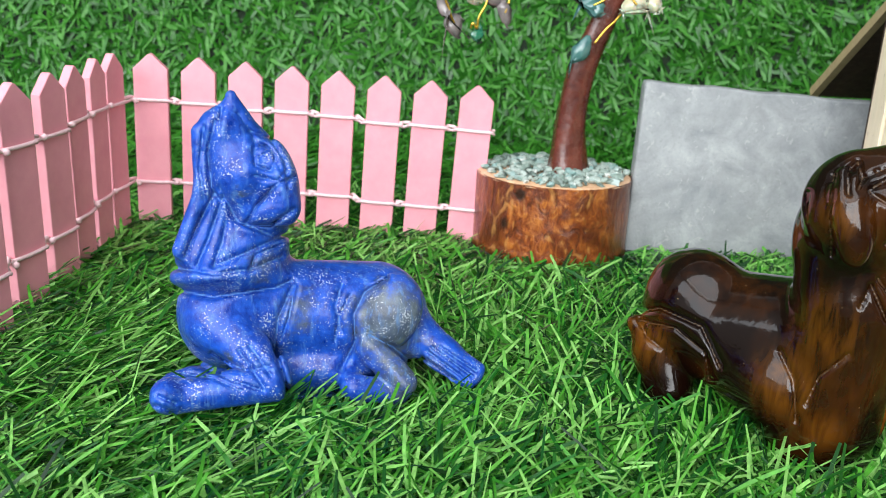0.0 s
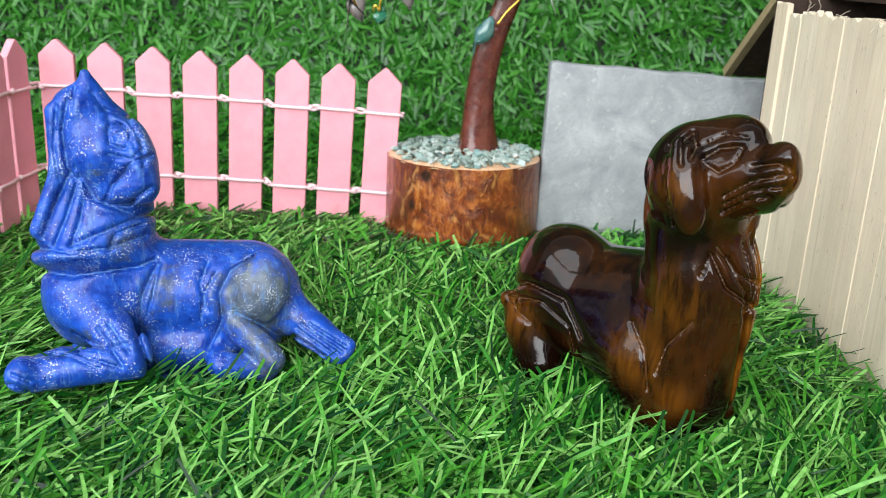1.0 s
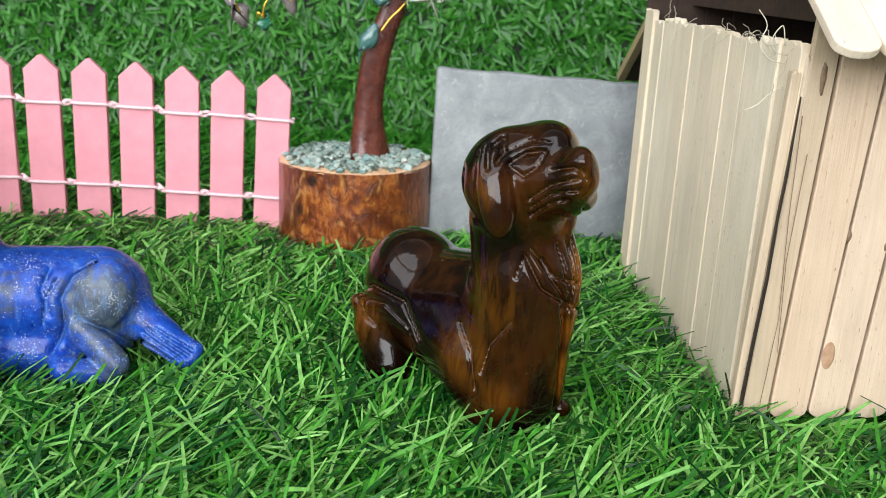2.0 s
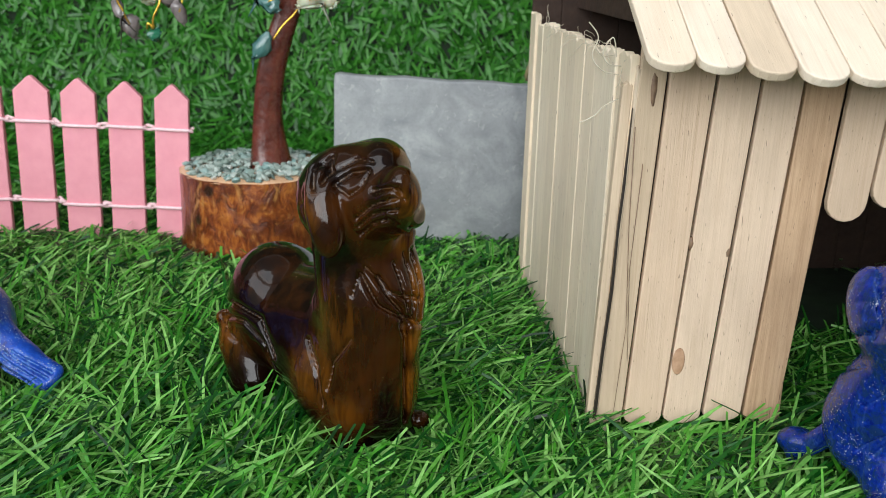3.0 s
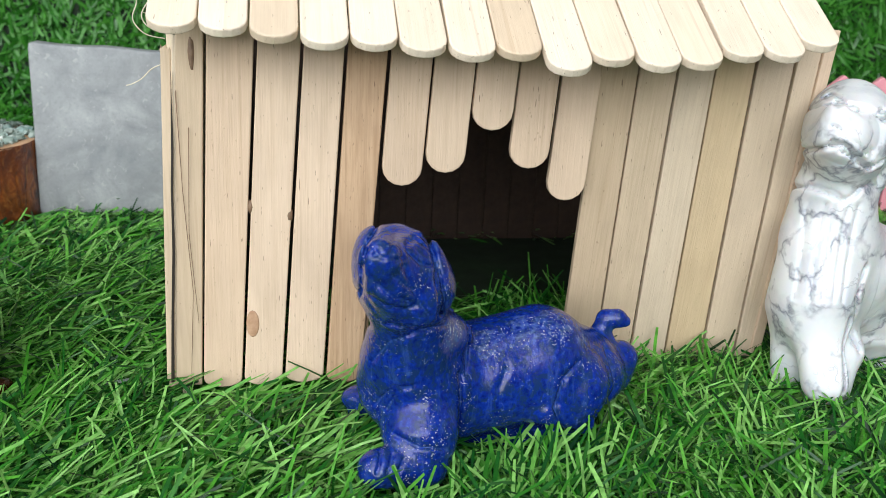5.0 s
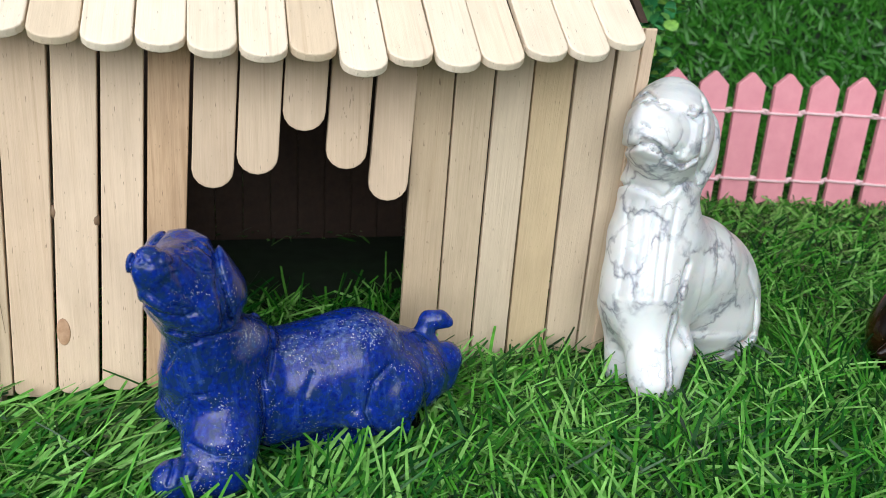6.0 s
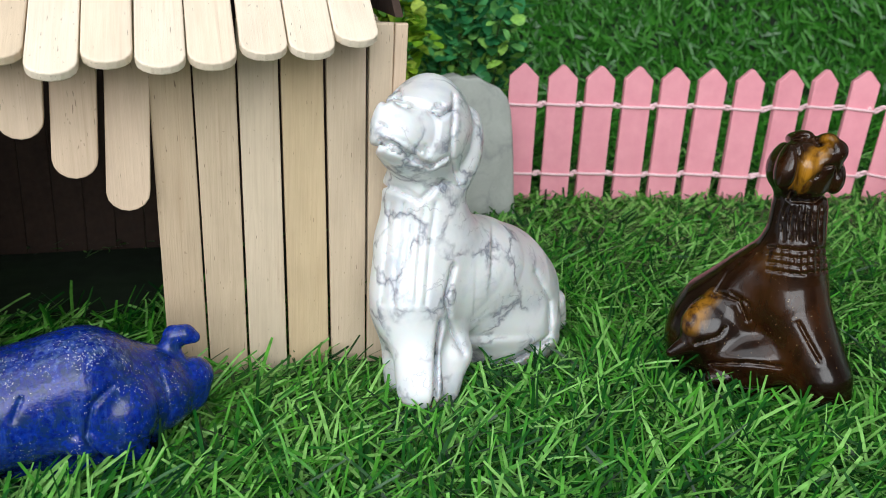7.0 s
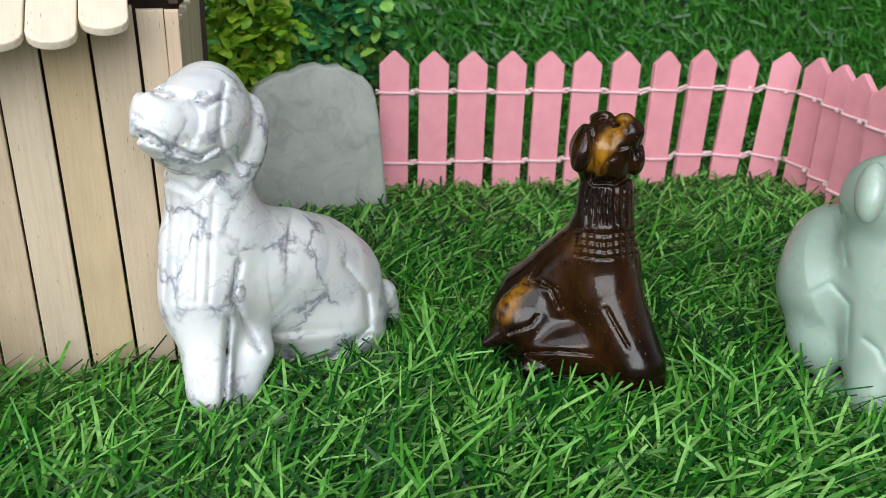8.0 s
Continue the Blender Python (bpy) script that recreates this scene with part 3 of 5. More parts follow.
def carve_howler(c):
    c.limb((-15.9, -0.9, -5.8), 11.0, (10.9, 8.4, -8.7), 13.3)
    c.blob((13.7, 9.8, -10.2), (10.9, 12.9, 12.7))
    c.blob((-21.3, -1.9, -7.2), (11.6, 14.1, 13.1))
    c.blob((-22.0, -4.2, 1.5), (11.5, 15.9, 4.2), 4, k=1)
    c.limb((-19.2, -4.5, 5.6), 12.4, (-16.3, -6.8, 19.6), 9.3)
    c.blob((-14.5, -9.7, 24.2), (7.8, 12.9, 9.6))
    c.limb((-16.4, -14.6, 30.7), 6.3, (-17.1, -19.2, 40.3), 1.2)
    c.limb((-19.4, -18.0, 33.1), 4.9, (-19.9, -14.1, 21.3), 5.4, k=2.5)
    c.limb((-21.1, -14.5, 22.4), 3.7, (-23.2, -9.7, 8.5), 8.2, k=2.5)
    c.limb((-23.7, -20.1, 32.4), 1.6, (-23.0, -18.1, 20.8), 2.0, k=1.2)
    c.limb((-23.0, -18.1, 20.7), 1.8, (-28.1, -16.6, 7.1), 2.1, k=1.4)
    c.blob((-6.7, -15.1, 22.0), (3.5, 5.7, 9.0), 12)
    c.blob((-9.1, -15.5, 15.8), (5.4, 4.1, 3.0), 16)
    c.limb((-22.6, -10.3, -8.9), 6.4, (-9.2, -15.5, -19.1), 4.2, k=1.5)
    c.limb((-8.5, -15.8, -21.8), 4.2, (-27.0, -22.1, -24.0), 3.6, k=1.2)
    c.blob((-29.0, -23.3, -23.6), (3.6, 5.0, 3.9), k=1)
    c.limb((-18.1, 9.7, -21.8), 4.8, (-35.2, 1.6, -25.4), 3.4, k=1.5)
    c.blob((16.3, -1.8, -7.0), (7.4, 5.3, 9.2), -25, k=1)
    c.limb((11.5, -1.8, -14.7), 3.9, (19.7, -2.6, -23.7), 3.2, k=1)
    c.limb((18.4, -1.9, -26.1), 2.7, (8.2, -4.5, -24.5), 3.2, k=1)
    c.blob((-3.5, 6.4, -20.3), (16.6, 12.0, 7.2))
    c.limb((22.2, 6.4, -12.2), 5.0, (29.1, 4.5, -17.5), 3.8, k=2)
    c.limb((29.1, 4.5, -17.5), 3.4, (37.4, 3.7, -21.0), 1.5, k=2)
    c.limb((28.1, 3.9, -18.4), 3.4, (34.6, 2.2, -24.3), 1.5, k=2)
    c.limb((28.8, 3.9, -17.8), 3.0, (36.5, 2.8, -22.9), 1.5, k=2)
    c.blob((-6.9, 9.1, -33.2), (26.6, 11.0, 5.6), k=2)
    c.aim(*c.first)
    c.cut(((-35.5, 3.0), (-25.9, 1.4), (-16.6, 2.7), (-9.6, 5.6)), 0.76, 1.44)
    c.cut(((-35.0, -2.4), (-25.9, -4.0), (-11.2, -1.8), (-7.2, -0.1)), 0.76, 1.68)
    c.cut(((-7.0, -1.4), (-10.3, -8.8), (-11.2, -16.8), (-8.0, -26.4)), 1.01, 2.40)
    c.cut(((-6.4, -1.4), (-7.8, -8.8), (-9.6, -14.1)), 0.63, 1.44)
    c.cut(((4.8, -0.8), (3.2, -6.1), (4.8, -12.1)), 0.76, 1.20)
    c.cut(((15.5, 0.6), (10.1, -2.8), (7.5, -8.1), (8.1, -14.1), (4.8, -20.8)), 0.76, 1.92)
    c.cut(((11.5, -12.8), (16.8, -15.5), (22.1, -19.5)), 0.76, 1.68)
    c.cut(((6.8, -3.4), (4.1, -8.8), (3.2, -14.1)), 0.63, 0.96)
    c.cut(((-25.9, 37.3), (-27.5, 29.9), (-26.5, 21.9), (-24.8, 19.2)), 1.01, 2.16)
    c.cut(((-28.6, 35.9), (-29.4, 25.9), (-28.3, 19.0)), 0.63, 1.20)
    c.cut(((-24.3, 40.6), (-25.1, 35.3)), 0.51, 1.20)
    c.cut(((-20.3, 39.3), (-16.6, 33.9), (-16.0, 29.9)), 0.63, 0.96)
    c.cut(((-17.6, 35.3), (-12.6, 33.3), (-9.2, 27.9), (-8.3, 21.9)), 0.63, 1.20)
    c.cut(((-16.8, 31.0), (-13.9, 31.8), (-11.2, 29.3), (-12.6, 25.9), (-16.3, 27.0), (-16.8, 31.0)), 0.51, 1.20)
    c.cut(((-15.2, 29.4), (-13.4, 29.9), (-12.8, 28.1), (-15.0, 28.1), (-15.2, 29.4)), 0.51, 0.72)
    c.cut(((-17.2, 33.3), (-12.6, 31.0), (-10.2, 25.9)), 0.51, 0.96)
    c.cut(((-16.6, 24.6), (-11.2, 23.5), (-8.6, 25.9)), 0.51, 0.96)
    c.cut(((-24.6, 21.9), (-20.3, 13.9), (-11.2, 10.2), (-7.5, 11.0)), 0.76, 1.68)
    c.cut(((-18.2, 13.2), (-15.9, 17.6), (-11.2, 22.6), (-7.2, 24.3)), 0.63, 1.68)
    c.cut(((-17.1, 12.8), (-12.6, 13.1), (-7.2, 16.6)), 0.63, 1.68)
    c.cut(((-25.9, 20.3), (-29.9, 12.6), (-32.6, 5.9)), 0.76, 1.68)
    c.cut(((-23.9, 19.2), (-27.0, 9.9), (-29.9, 3.2)), 0.63, 1.44)
    c.cut(((-23.0, 13.6), (-23.9, 8.6), (-25.9, 3.5)), 0.63, 1.20)
    c.cut(((-25.9, 3.2), (-16.6, 7.2), (-9.1, 10.6)), 0.76, 1.44)
    c.cut(((-17.2, 2.2), (-15.9, 5.9), (-9.9, 8.3)), 0.63, 1.44)
    c.cut(((-25.9, -17.1), (-17.9, -21.5), (-12.3, -20.1)), 0.63, 1.44)
    c.cut(((-17.2, -15.5), (-12.3, -22.4)), 0.63, 1.44)
    c.cut(((-19.9, -16.5), (-13.9, -25.3)), 0.63, 1.44)
    c.cut(((-29.9, -19.5), (-21.9, -23.5), (-13.9, -26.1)), 0.63, 1.20)
    c.cut(((-32.6, -22.1), (-25.9, -23.2), (-19.2, -26.1)), 0.51, 1.20)
    c.cut(((23.5, -19.5), (29.5, -23.2)), 0.51, 1.68)
    c.cut(((24.0, -17.9), (31.8, -23.2)), 0.51, 1.68)
    c.cut(((25.1, -16.5), (34.2, -23.2)), 0.51, 1.68)
    c.cut(((26.4, -15.7), (35.8, -22.4)), 0.51, 1.68)
    c.cut(((28.1, -15.5), (36.6, -21.1)), 0.51, 1.68)
    c.cut(((-39.0, -27.5), (-35.0, -29.1)), 0.51, 1.20)
    c.cut(((-39.8, -29.5), (-35.5, -31.2)), 0.51, 1.20)

HOWLER_AT = dict(at=(-2.0, 268.0, 20.0), turn=(-16.97, -2.73, -0.38), low=(-42, -31, -42), high=(42, 26, 44), far=217.0, shift=(-34.7, -7.1))


def carve_watcher(c):
    c.blob((-15.2, 25.2, 6.4), (11.9, 14.9, 11.9))
    c.limb((-14.9, 25.8, 0.8), 13.1, (5.2, 3.7, -2.5), 13.7)
    c.limb((-9.1, 20.8, -3.4), 11.8, (1.2, 3.4, -12.2), 12.3)
    c.limb((9.2, -8.0, 6.4), 11.9, (7.6, -0.5, -17.8), 10.7)
    c.limb((1.5, 2.3, -12.0), 7.8, (2.8, 2.9, -25.3), 6.8, k=5)
    c.blob((2.7, -8.2, 18.8), (5.9, 8.7, 11.6), k=4)
    c.limb((12.1, 0.9, -11.4), 6.7, (12.2, 5.0, -23.7), 5.7)
    c.limb((14.9, 1.7, 1.9), 3.0, (13.5, 5.8, -20.0), 3.4, k=1.2)
    c.blob((18.8, 10.2, -26.0), (2.9, 3.5, 2.4), k=0.6)
    c.limb((8.3, -9.6, 10.8), 9.3, (7.6, -14.3, 22.1), 9.9)
    c.blob((6.6, -18.8, 26.5), (12.0, 9.6, 11.1))
    c.blob((12.6, -18.6, 31.7), (6.4, 12.9, 6.9))
    c.limb((12.1, -25.7, 25.7), 7.2, (15.9, -33.1, 25.2), 4.5, k=2)
    c.blob((16.5, -34.8, 28.3), (2.7, 4.5, 3.1))
    c.blob((15.0, -25.8, 22.4), (6.4, 7.7, 4.1), k=2)
    c.blob((15.1, -14.1, 23.3), (4.7, 4.6, 11.9), k=1)
    c.blob((16.0, -9.6, 6.3), (4.0, 3.9, 15.5), k=2)
    c.blob((1.0, -25.9, 23.8), (4.2, 4.1, 9.8), 6, k=0.9)
    c.limb((-29.3, 27.2, -0.9), 2.4, (-23.4, 25.6, -7.0), 5.7, k=1)
    c.limb((-23.7, 25.7, -7.0), 7.2, (-22.1, 24.4, -16.4), 6.0, k=2)
    c.blob((-1.9, 12.6, -33.2), (14.6, 11.0, 6.6), k=2)
    c.aim(*c.first)
    c.cut(((11.1, 31.2), (15.5, 34.1), (20.9, 34.6), (18.7, 30.6), (15.1, 28.6), (11.1, 31.2)), 0.48, 1.13, to=-18)
    c.cut(((12.4, 32.5), (15.5, 33.4), (18.7, 34.1)), 0.96, 0.68, to=-18)
    c.cut(((10.5, 34.1), (16.8, 37.1), (21.8, 36.3)), 0.60, 0.91, to=-18)
    c.cut(((6.7, 30.6), (6.7, 35.0), (9.6, 37.4), (10.1, 34.1), (8.9, 31.9)), 0.96, 1.81, to=-18)
    c.cut(((15.5, 19.5), (21.2, 22.3), (26.5, 23.3)), 0.48, 1.36, to=-18)
    c.cut(((16.2, 23.3), (22.4, 26.6), (29.7, 28.1)), 0.48, 1.36, to=-18)
    c.cut(((16.5, 21.6), (22.4, 24.6), (29.2, 25.3)), 0.48, 1.36, to=-18)
    c.cut(((22.4, 29.8), (28.7, 30.6), (30.7, 29.3)), 0.60, 1.36, to=-18)
    c.cut(((30.5, 30.6), (31.2, 27.8)), 0.60, 1.13, to=-18)
    c.cut(((-0.4, 30.6), (-1.2, 23.1), (3.3, 13.8)), 0.60, 1.13, to=-18)
    c.cut(((4.3, 34.4), (3.3, 25.6), (4.8, 16.8)), 0.72, 0.91, to=-18)
    c.cut(((13.4, 10.5), (16.8, 2.9), (23.1, -1.5)), 0.60, 1.81)
    c.cut(((14.9, 11.7), (19.9, 5.5), (23.7, 4.2)), 0.60, 1.36)
    c.cut(((13.0, 9.9), (11.1, 5.5)), 0.48, 0.91)
    c.cut(((-31.0, 1.4), (-24.1, -0.1), (-18.4, -5.2), (-17.0, -10.9)), 0.60, 1.36)
    c.cut(((-32.5, 2.9), (-27.2, 4.2), (-19.0, 0.4), (-15.3, -8.4)), 0.72, 1.81)
    c.cut(((-31.0, 1.4), (-29.7, -2.1), (-27.2, -4.3)), 0.48, 1.13)
    c.cut(((-4.0, -4.6), (-1.4, -10.9), (-0.7, -19.7)), 0.60, 1.2)
    c.cut(((9.2, -4.8), (3.6, -9.9), (1.1, -15.9)), 0.60, 1.2)
    c.aim((63.4, -211.9, 12.9), (0.9956, -0.0889, -0.0307), (0.0328, 0.0227, 0.9992))
    c.cut(((12.5, -1.4), (14.0, -3.9), (14.5, -10.0), (15.3, -16.9), (15.9, -23.0)), .9, 3.0, to=8)
    c.cut(((5.8, 9.6), (8.3, 5.2), (11.7, 2.0), (13.4, -1.6)), .7, 2.0, to=8)
    c.cut(((9.9, 12.8), (11.7, 8.4), (13.7, 2.7), (14.2, -1.8)), .6, 1.4, to=8)
    c.cut(((12.5, 15.1), (14.2, 10.3), (15.5, 5.2), (15.0, -1.1)), .5, 1.3, to=8)
    c.cut(((14.6, 16.0), (16.3, 11.5), (17.3, 6.5), (17.0, 0.1)), .5, 1.2, to=8)
    c.cut(((9.6, 21.4), (12.7, 20.1), (16.0, 20.9)), .5, 1.0, to=8)
    c.cut(((12.2, 37.9), (13.5, 34.3), (14.0, 30.5), (15.0, 26.7), (15.5, 22.9)), .5, 1.2, to=8)

WATCHER_AT = dict(at=(104.0, 250.0, 20.0), turn=(-17.42, -2.56, -1.35), low=(-35, -42, -43), high=(25, 43, 42), far=204.3, shift=(46.2, -11.6))


def carve_loafer(c):
    c.blob((18.3, 17.7, -7.7), (13.0, 12.3, 9.0))
    c.blob((5.4, 7.1, -7.2), (16.3, 9.9, 7.8), k=5)
    c.limb((-8.3, 2.4, -8.6), 12.6, (10.1, 7.0, -2.8), 11.5)
    c.limb((9.8, 7.1, -2.9), 10.4, (18.5, 16.1, -6.2), 10.4)
    c.blob((-16.5, -7.9, -6.9), (12.2, 9.6, 12.2))
    c.limb((-17.2, -13.3, -1.0), 9.9, (-16.2, -22.4, 8.7), 6.8)
    c.blob((-10.8, -9.6, 4.3), (6.9, 8.9, 4.7), -22)
    c.blob((-18.8, -25.1, 15.2), (7.3, 8.6, 10.5))
    c.limb((-16.6, -29.0, 15.8), 8.6, (-19.2, -41.3, 18.0), 3.6, k=2)
    c.limb((-16.3, -29.6, 11.3), 5.9, (-18.6, -38.7, 14.7), 4.0, k=2)
    c.blob((-19.4, -43.6, 19.4), (2.9, 2.4, 2.4), k=3.5)
    c.blob((-12.8, -31.5, 11.8), (3.6, 4.4, 5.6), k=1.4)
    c.blob((-21.2, -30.9, 13.7), (3.1, 4.3, 5.0), k=1.4)
    c.blob((-11.9, -24.5, 13.3), (5.0, 6.5, 5.4), -14)
    c.blob((-22.9, -21.7, 17.1), (4.8, 6.1, 8.1), 8)
    c.limb((-14.0, -11.7, -9.8), 7.2, (-13.9, -13.2, -17.8), 6.7)
    c.limb((-14.1, -13.1, -17.9), 7.9, (-13.2, -14.2, -23.9), 4.9)
    c.limb((-14.5, -15.4, -23.2), 4.8, (-22.1, -20.6, -23.4), 4.0, k=2)
    c.limb((-24.6, -0.0, -10.3), 2.6, (-30.9, 6.9, -16.7), 2.2, k=1.5)
    c.blob((-30.5, 7.8, -13.9), (4.3, 5.0, 3.0), k=1)
    c.blob((18.8, 5.7, -8.6), (7.3, 6.0, 7.9), 10, k=1.2)
    c.limb((20.7, 7.3, -16.6), 2.9, (11.7, -0.1, -14.2), 2.1, k=1)
    c.limb((29.0, 21.6, -8.1), 4.3, (30.2, 21.0, -4.2), 4.4, k=2)
    c.limb((26.7, 19.0, -1.6), 3.0, (25.4, 18.3, 2.5), 2.2, k=1)
    c.limb((25.5, 18.3, 2.6), 2.2, (26.7, 18.1, 5.3), 2.1, k=1)
    c.limb((26.5, 18.1, 5.3), 2.3, (29.2, 18.1, 5.5), 2.2, k=1)
    c.limb((29.1, 18.1, 5.5), 2.0, (31.1, 18.4, 4.8), 1.3, k=1)
    c.blob((1.4, 8.6, -11.8), (20.0, 10.8, 5.7), k=6)
    c.blob((2.0, 15.0, -24.0), (23.0, 9.0, 9.0), k=6)
    c.aim(*c.first)
    c.cut(((-31.2, 19.6), (-27.6, 16.9), (-23.7, 16.5)), 0.46, 1.08)
    c.cut(((-30.9, 20.8), (-27.0, 22.5), (-23.2, 19.6), (-23.5, 16.9)), 0.46, 1.08)
    c.cut(((-30.0, 22.0), (-25.4, 23.4), (-22.0, 19.6)), 0.46, 0.65)
    c.cut(((-36.0, 13.8), (-32.4, 12.1), (-29.0, 10.7)), 0.46, 0.86)
    c.cut(((-39.0, 11.8), (-34.2, 8.8), (-30.0, 8.5)), 0.57, 1.08)
    c.cut(((-40.8, 18.6), (-38.9, 17.7)), 0.57, 0.86)
    c.cut(((-22.2, 23.2), (-22.8, 13.6), (-20.1, 4.9)), 0.57, 1.30)
    c.cut(((-15.0, 8.8), (-8.4, 5.8), (-7.6, -0.8), (-8.6, -6.8)), 0.68, 1.08)
    c.cut(((-32.4, 3.7), (-25.2, 2.0), (-15.6, 4.0)), 0.57, 1.08)
    c.cut(((-27.3, -15.2), (-26.1, -11.4), (-22.2, -9.8)), 0.46, 0.65)
    c.cut(((-10.3, -6.8), (-9.3, -15.2), (-10.0, -23.9)), 0.80, 1.95)
    c.cut(((18.7, -3.2), (15.1, -6.8), (13.5, -13.4), (15.7, -17.4)), 0.68, 1.51)
    c.cut(((1.7, -5.0), (0.0, -9.5)), 0.68, 0.86)
    c.cut(((24.7, -17.0), (23.8, -13.4)), 0.46, 1.08)
    c.cut(((26.7, 0.4), (29.1, -8.0), (25.3, -15.8)), 0.68, 0.86)
    c.cut(((-30.2, -25.1), (-31.7, -29.9)), 0.46, 1.30)
    c.cut(((-27.4, -25.7), (-29.2, -29.9)), 0.46, 1.30)
    c.cut(((-24.6, -26.3), (-26.7, -29.9)), 0.46, 1.30)
    c.aim((3.8, -202.8, 20.2), (0.9969, 0.0747, 0.0236), (-0.0232, -0.0052, 0.9997))
    c.cut(((-27.8, 20.7), (-26.6, 21.8), (-25.4, 20.7), (-26.4, 19.7)), .45, 1.0, to=0)
    c.cut(((-22.6, 20.1), (-21.4, 18.6), (-19.9, 19.4)), .5, .9, to=0)
    c.cut(((-27.0, 11.3), (-23.9, 8.9), (-19.5, 7.9), (-17.0, 8.9)), .6, 1.0, to=0)
    c.cut(((-19.5, 17.6), (-18.3, 13.8), (-15.8, 8.9), (-13.9, 6.4)), .5, .9, to=0)
    c.cut(((-25.7, -12.9), (-22.9, -10.1), (-20.7, -9.2), (-18.3, -9.3)), .45, .9, to=0)
    c.cut(((-21.4, -19.8), (-16.4, -22.3), (-10.2, -22.9)), .6, 1.2, to=0)
    c.cut(((-26.4, -3.6), (-22.6, 0.8), (-17.6, 2.6)), .6, .9, to=0)
    c.cut(((-22.6, 23.2), (-22.0, 21.3), (-22.6, 20.1)), .5, .6, to=0)
    c.cut(((-14.9, 24.1), (-12.9, 20.1), (-11.5, 15.1), (-10.7, 10.1), (-11.4, 6.9)), .6, 1.7, to=0)
    c.cut(((-25.4, 26.0), (-27.6, 22.6), (-28.7, 17.6), (-28.8, 11.3)), .55, 1.3, to=0)

LOAFER_AT = dict(at=(236.0, 220.0, 15.0), turn=(-18.62, -2.83, -14.16), low=(-38, -49, -36), high=(38, 33, 29), far=195.2, shift=(-49.8, -23.1))


def carve_sitter(c):
    c.blob((-12.6, -12.9, 27.2), (9.3, 11.4, 12.4))
    c.limb((-13.8, -17.1, 25.5), 6.3, (-19.1, -29.4, 24.8), 4.6, k=11)
    c.blob((-20.8, -31.8, 27.6), (2.3, 2.6, 2.2))
    c.limb((-19.3, -30.0, 21.8), 3.4, (-15.7, -19.6, 19.6), 4.2, k=6)
    c.blob((-14.6, -21.5, 24.0), (6.4, 7.0, 6.4), k=8)
    c.blob((-5.0, -10.2, 22.8), (5.2, 5.1, 10.3), -8, k=1.2)
    c.limb((-13.2, -4.8, 3.0), 11.5, (-13.7, -9.6, 13.1), 9.6)
    c.limb((-15.5, -7.1, -1.4), 9.7, (-16.0, -3.1, -15.3), 8.1)
    c.blob((-15.8, -3.9, -13.2), (8.6, 12.1, 10.1), k=8)
    c.limb((-15.2, -6.2, -20.2), 5.8, (-13.2, -9.3, -34.3), 5.5, k=5)
    c.limb((-18.4, 1.2, -17.3), 6.1, (-18.5, 4.6, -34.0), 4.5, k=5)
    c.limb((-10.9, 3.1, -17.9), 6.0, (-6.3, 2.1, -27.1), 5.1, k=4)
    c.limb((-6.3, 2.1, -27.0), 5.0, (-8.7, 0.6, -36.6), 4.9, k=2)
    c.limb((0.3, 12.2, -4.1), 10.5, (7.8, 34.4, -12.6), 15.6, k=8)
    c.limb((-6.2, 5.9, -5.6), 11.5, (0.6, 26.4, -10.4), 17.0, k=10)
    c.blob((16.1, 38.7, -24.9), (6.7, 9.1, 7.5), k=7)
    c.blob((3.9, 34.5, -25.9), (10.6, 9.9, 4.8), k=7)
    c.limb((22.5, 45.7, -15.5), 4.5, (26.1, 50.1, -22.0), 1.7, k=5)
    c.blob((3.8, 34.5, -23.3), (16.4, 19.4, 4.7), k=9)
    c.blob((-0.6, 34.6, -36.8), (20.5, 13.9, 2.5), k=9)
    c.blob((-7.7, 22.9, -51.2), (21.5, 13.6, 5.4), k=2)
    c.aim(*c.first)
    c.cut(((-33.1, 25.9), (-30.5, 23.2), (-24.0, 21.0), (-18.3, 19.4), (-14.0, 21.8)), 0.51, 1.83)
    c.cut(((-32.1, 27.2), (-25.3, 24.8)), 0.64, 0.55)
    c.cut(((-19.9, 33.2), (-16.7, 31.6), (-13.4, 33.5)), 0.51, 1.27)
    c.cut(((-19.2, 33.5), (-16.4, 34.8), (-13.7, 33.5)), 0.51, 1.09)
    c.cut(((-29.1, 34.8), (-25.3, 33.5), (-21.0, 34.8)), 0.64, 1.09)
    c.cut(((-33.5, 29.7), (-31.6, 28.6)), 0.51, 1.09)
    c.cut(((-12.1, 37.0), (-13.4, 27.5), (-12.6, 21.8), (-8.4, 15.6)), 0.64, 1.47)
    c.cut(((-25.6, 14.2), (-19.2, 11.0), (-13.1, 15.6), (-6.4, 14.2)), 0.64, 1.09)
    c.cut(((-25.1, 9.9), (-25.9, -2.3), (-26.4, -15.1)), 0.77, 0.81)
    c.cut(((-22.6, 9.9), (-23.4, -2.3), (-24.0, -15.1)), 0.77, 0.81)
    c.cut(((-20.2, 9.9), (-21.0, -2.3), (-21.5, -15.1)), 0.77, 0.81)
    c.cut(((-17.5, 9.9), (-18.3, -2.3), (-18.8, -15.1)), 0.77, 0.81)
    c.cut(((-14.8, 9.9), (-15.6, -2.3), (-16.1, -15.1)), 0.77, 0.81)
    c.cut(((-11.2, -19.2), (-11.8, -29.4), (-12.6, -42.2)), 0.77, 2.92)
    c.cut(((-8.5, -5.7), (-10.2, -13.1), (-8.4, -18.5), (-3.4, -26.9)), 0.77, 2.19)
